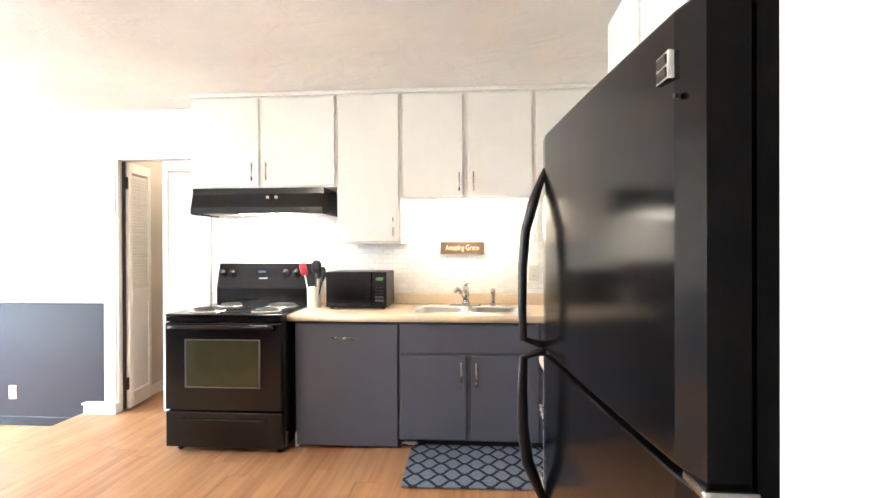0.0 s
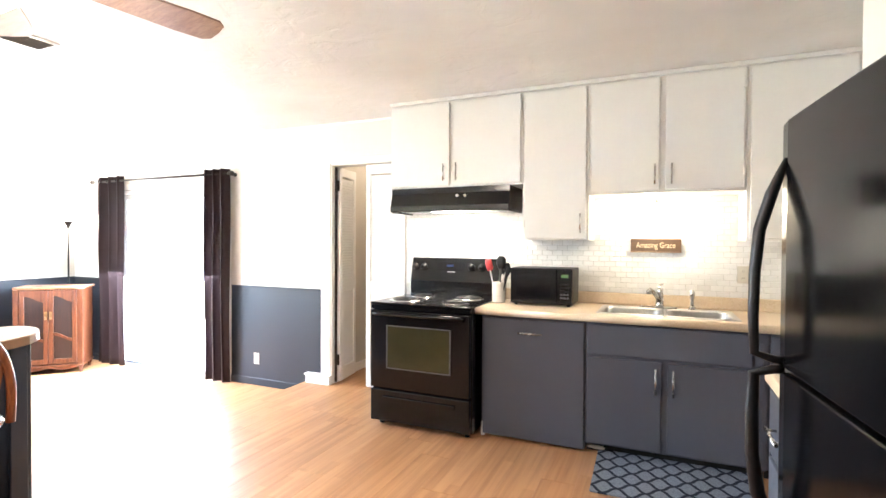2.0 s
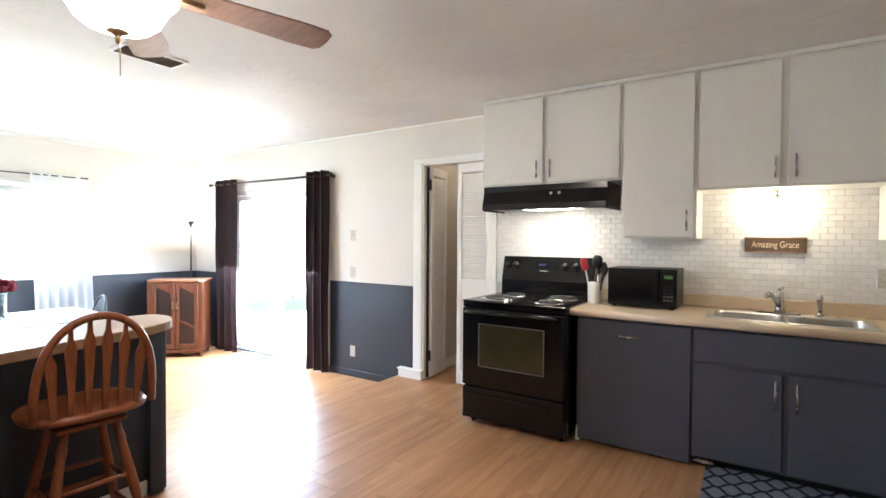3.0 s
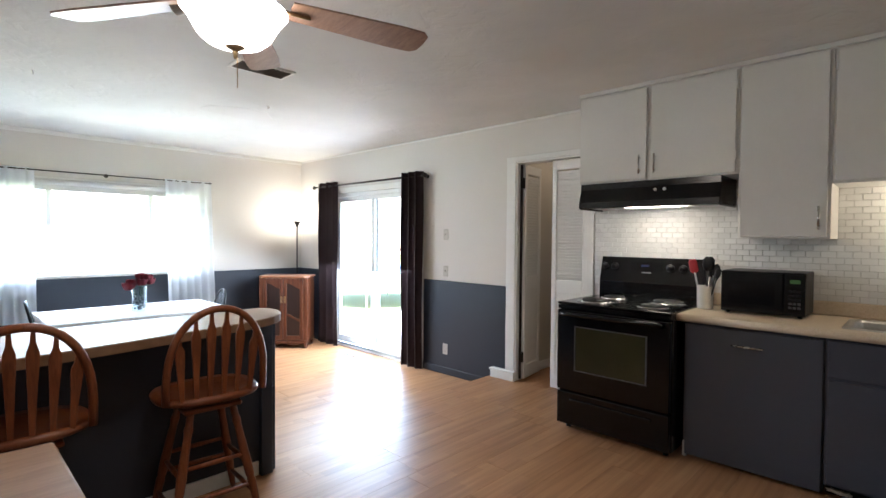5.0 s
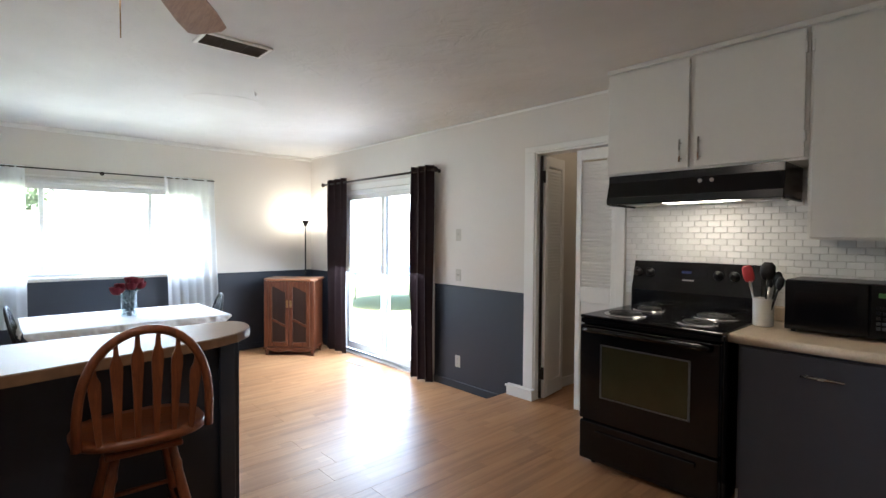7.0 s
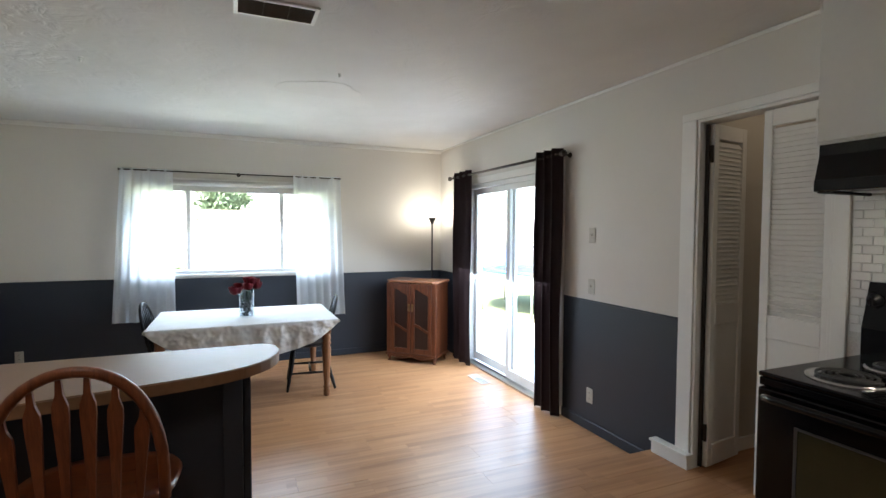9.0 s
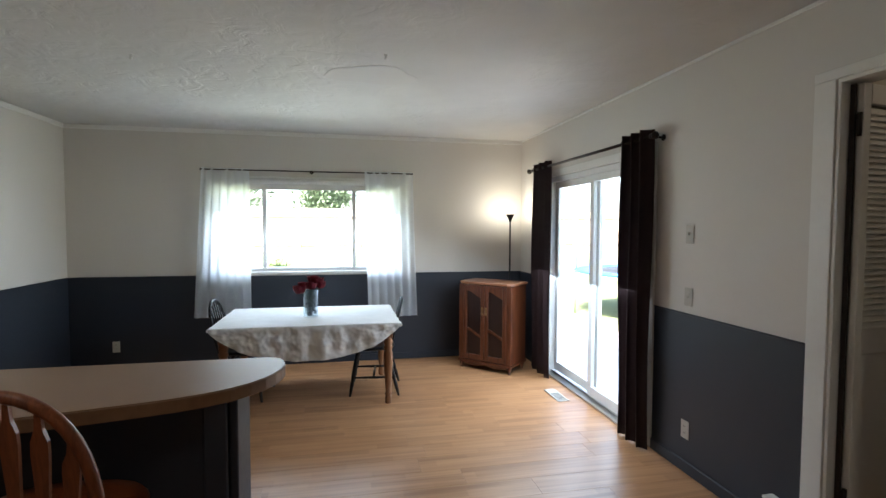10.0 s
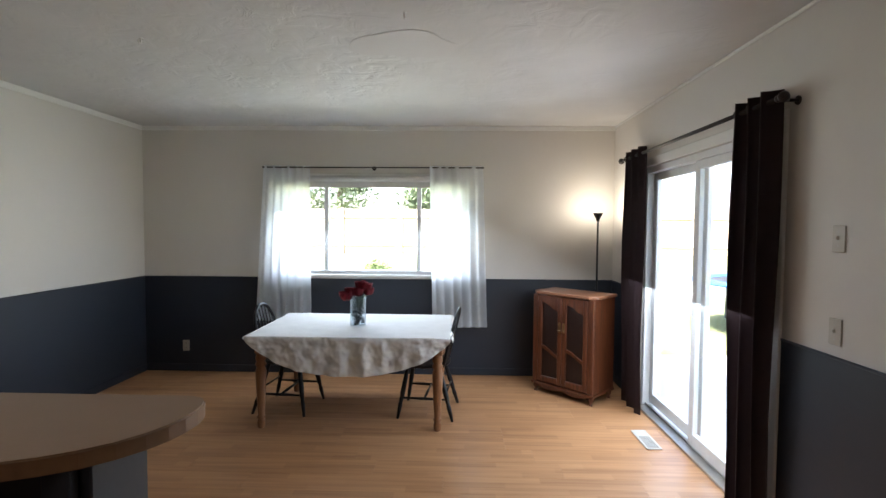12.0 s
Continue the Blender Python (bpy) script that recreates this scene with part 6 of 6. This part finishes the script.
def shrub(x, y, r, seed):
    rr = random.Random(seed)
    z0 = ground_z(x, y)
    ob = thing("shrub", (x, y, z0), "small bright green shrub on the lawn", "shrub")
    bm = bmesh.new()
    for k in range(7):
        a = rr.uniform(0, 6.283)
        tube(bm, [(x, y, z0), (x + 0.4 * r * math.cos(a), y + 0.4 * r * math.sin(a), z0 + r * 0.8)], [0.012, 0.005], 6)
    part("stems", bm, BARK, ob)
    verts, faces = [], []
    for k in range(900):
        a, q = rr.uniform(0, 6.283), math.sqrt(rr.random()) * r * (0.8 + 0.3 * math.sin(3 * a + seed))
        a2 = rr.uniform(0, 6.283)
        c = Vector((q * math.cos(a), q * math.sin(a), rr.uniform(0.1, 1.15) * r * (1.1 - 0.5 * q / r)))
        u, w = Vector((math.cos(a2), math.sin(a2), rr.uniform(-0.2, 0.9))).normalized() * rr.uniform(0.04, 0.08), Vector((-math.sin(a2), math.cos(a2), 0)) * 0.022
        i = len(verts)
        verts += [c - u, c + w, c + u, c - w]
        faces.append((i, i + 1, i + 2, i + 3))
    me = bpy.data.meshes.new("foliage")
    me.from_pydata([tuple(v) for v in verts], [], faces)
    me.materials.append(LEAF_SHRUB)
    c = new("foliage", me)
    c.parent = ob
    tagged(c, kind="stuff")


shrub(-12.4, 2.95, 0.42, 1)
shrub(-15.5, 0.4, 0.5, 2)

# trampoline on the side lawn
tx, ty, tr = -9.5, 8.2, 1.5
tz = ground_z(tx, ty)
tp = thing("trampoline", (tx, ty, tz), "round trampoline with a blue edge pad", "trampoline")
part("mat", lathe(bmesh.new(), [(tr - 0.25, tz + 0.86), (tr - 0.25, tz + 0.868)], (tx, ty, 0), 40), NETTING, tp)
part("edge_pad", lathe(bmesh.new(), [(tr - 0.27, tz + 0.87), (tr - 0.25, tz + 0.90), (tr, tz + 0.90), (tr + 0.03, tz + 0.87), (tr, tz + 0.85), (tr - 0.27, tz + 0.87)], (tx, ty, 0), 48, False), BLUE_PAD, tp, "blue vinyl edge pad")
for k in range(6):
    a = 2 * math.pi * k / 6 + 0.2
    px, py = tx + tr * math.cos(a), ty + tr * math.sin(a)
    part("leg", tube(bmesh.new(), [(px, py, ground_z(px, py)), (px, py, tz + 0.86)], 0.022, 8), GALV, tp)
    part("net_pole", tube(bmesh.new(), [(px + 0.03, py, tz + 0.86), (px + 0.03, py, tz + 2.5)], 0.016, 8), GALV, tp)

# ---- floor boards ----
SHARED = {}
rnd = random.Random(11)


def planks(floor_ob, x0, x1, y0, y1, z):
    """Laminate boards laid along y with staggered ends and a fine bevel."""
    w, full = 0.194, 1.20
    x = x0
    while x < x1 - 0.005:
        wide = min(w, x1 - x)
        y = y0 - rnd.uniform(0.0, 0.95) * full
        while y < y1 - 0.01:
            a, b = max(y, y0), min(y + full, y1)
            if b - a > 0.02:
                key = (round(wide, 3), round(b - a, 3))
                if key not in SHARED:
                    bm = bmesh.new()
                    hx, hy, e = wide / 2 - 0.0002, (b - a) / 2 - 0.0002, 0.0011
                    lo = [bm.verts.new((sx * hx, sy * hy, -0.008)) for sx, sy in ((-1, -1), (1, -1), (1, 1), (-1, 1))]
                    m1 = [bm.verts.new((sx * hx, sy * hy, -0.0009)) for sx, sy in ((-1, -1), (1, -1), (1, 1), (-1, 1))]
                    t1 = [bm.verts.new((sx * (hx - e), sy * (hy - e), 0)) for sx, sy in ((-1, -1), (1, -1), (1, 1), (-1, 1))]
                    for p, q in ((lo, m1), (m1, t1)):
                        for k in range(4):
                            bm.faces.new((p[k], p[(k + 1) % 4], q[(k + 1) % 4], q[k]))
                    bm.faces.new(t1)
                    SHARED[key] = mesh_of("plank", bm, FLOORING)
                o = new("plank", SHARED[key])
                o.parent, o.location = floor_ob, (x + wide / 2, (a + b) / 2, z)
            y += full
        x += w


fk = structure("floor_kitchen", boxes((STEP, EAST, SOUTH, NORTH, -0.40, -0.0085), (-2.56, -1.35, NORTH, 5.6, -0.40, -0.0085)), DARK_HOLE, "raised kitchen floor of oak laminate boards", "floor")
planks(fk, STEP - 0.013, EAST, SOUTH, NORTH, 0.0)
planks(fk, -2.56, -1.35, NORTH + 0.001, 5.6, 0.0)
fdn = structure("floor_dining", boxes((WEST, STEP - 0.001, SOUTH, NORTH + 0.02, -0.40, LOW - 0.0085)), DARK_HOLE, "sunken dining floor of oak laminate boards", "floor")
planks(fdn, WEST, STEP - 0.012, SOUTH, NORTH, LOW)
structure("trim_step_riser", boxes((STEP - 0.011, STEP - 0.001, PYE, NORTH - 0.008, LOW - 0.005, -0.0085), bevel=0.002), FLOORING, "laminate riser of the single step", "step")

# ---- backsplash tiles ----
bs = structure("backsplash", boxes((-1.705, 1.379, NORTH - 0.006, NORTH - 0.0005, 0.86, 1.785)), GROUT, "white subway tile backsplash with grey joints", "backsplash")
TW, TH, GAP = 0.0775, 0.0385, 0.0028
TILES = {}


def tile_loops(w):
    hw, hh, e = w / 2, (TH - GAP) / 2, 0.0018
    return [[(sx * (hw - i), y, sz * (hh - i)) for sx, sz in ((-1, -1), (1, -1), (1, 1), (-1, 1))] for i, y in ((0, 0), (0, -0.0042), (e, -0.0058))]


def tile_mesh(w):
    k = round(w, 3)
    if k not in TILES:
        bm = bmesh.new()
        bm.faces.new(loft(bm, tile_loops(w)))
        for f in bm.faces:
            f.smooth = False
        TILES[k] = mesh_of("tile", bm, TILE)
    return TILES[k]


row, zt = 0, 0.990
run_v, run_f = [], []
while zt + TH < 1.79:
    if zt < 1.375:
        spans = [(-1.700, 1.376)]
    elif zt < 1.69:
        spans = [(-1.700, -0.585), (-0.108, 0.830)]
    else:
        spans = [(-1.700, -0.585)]
    for a, b in spans:
        x = -1.700 - (TW / 2 if row % 2 else 0)
        while x < b:
            l, r = max(x, a), min(x + TW, b)
            if r - l > 0.012:
                at = Vector(((l + r) / 2, NORTH - 0.006, zt + TH / 2))
                if at.x < -0.585:
                    o = new("tile", tile_mesh(r - l - GAP))
                    o.parent = bs
                    o.location = at
                    o.rotation_euler = (rnd.uniform(-0.008, 0.008), 0, rnd.uniform(-0.006, 0.006))
                else:
                    i = len(run_v)
                    for lp in tile_loops(r - l - GAP):
                        run_v += [tuple(at + Vector(p)) for p in lp]
                    for j in range(2):
                        for q in range(4):
                            run_f.append((i + 4 * j + q, i + 4 * j + (q + 1) % 4, i + 4 * j + 4 + (q + 1) % 4, i + 4 * j + 4 + q))
                    run_f.append((i + 8, i + 9, i + 10, i + 11))
            x += TW
    zt += TH
    row += 1
me = bpy.data.meshes.new("tile_run")
me.from_pydata(run_v, [], run_f)
me.materials.append(TILE_FAR)
tr_ob = new("tile_run", me)
tr_ob.parent = bs
tagged(tr_ob, kind="stuff")
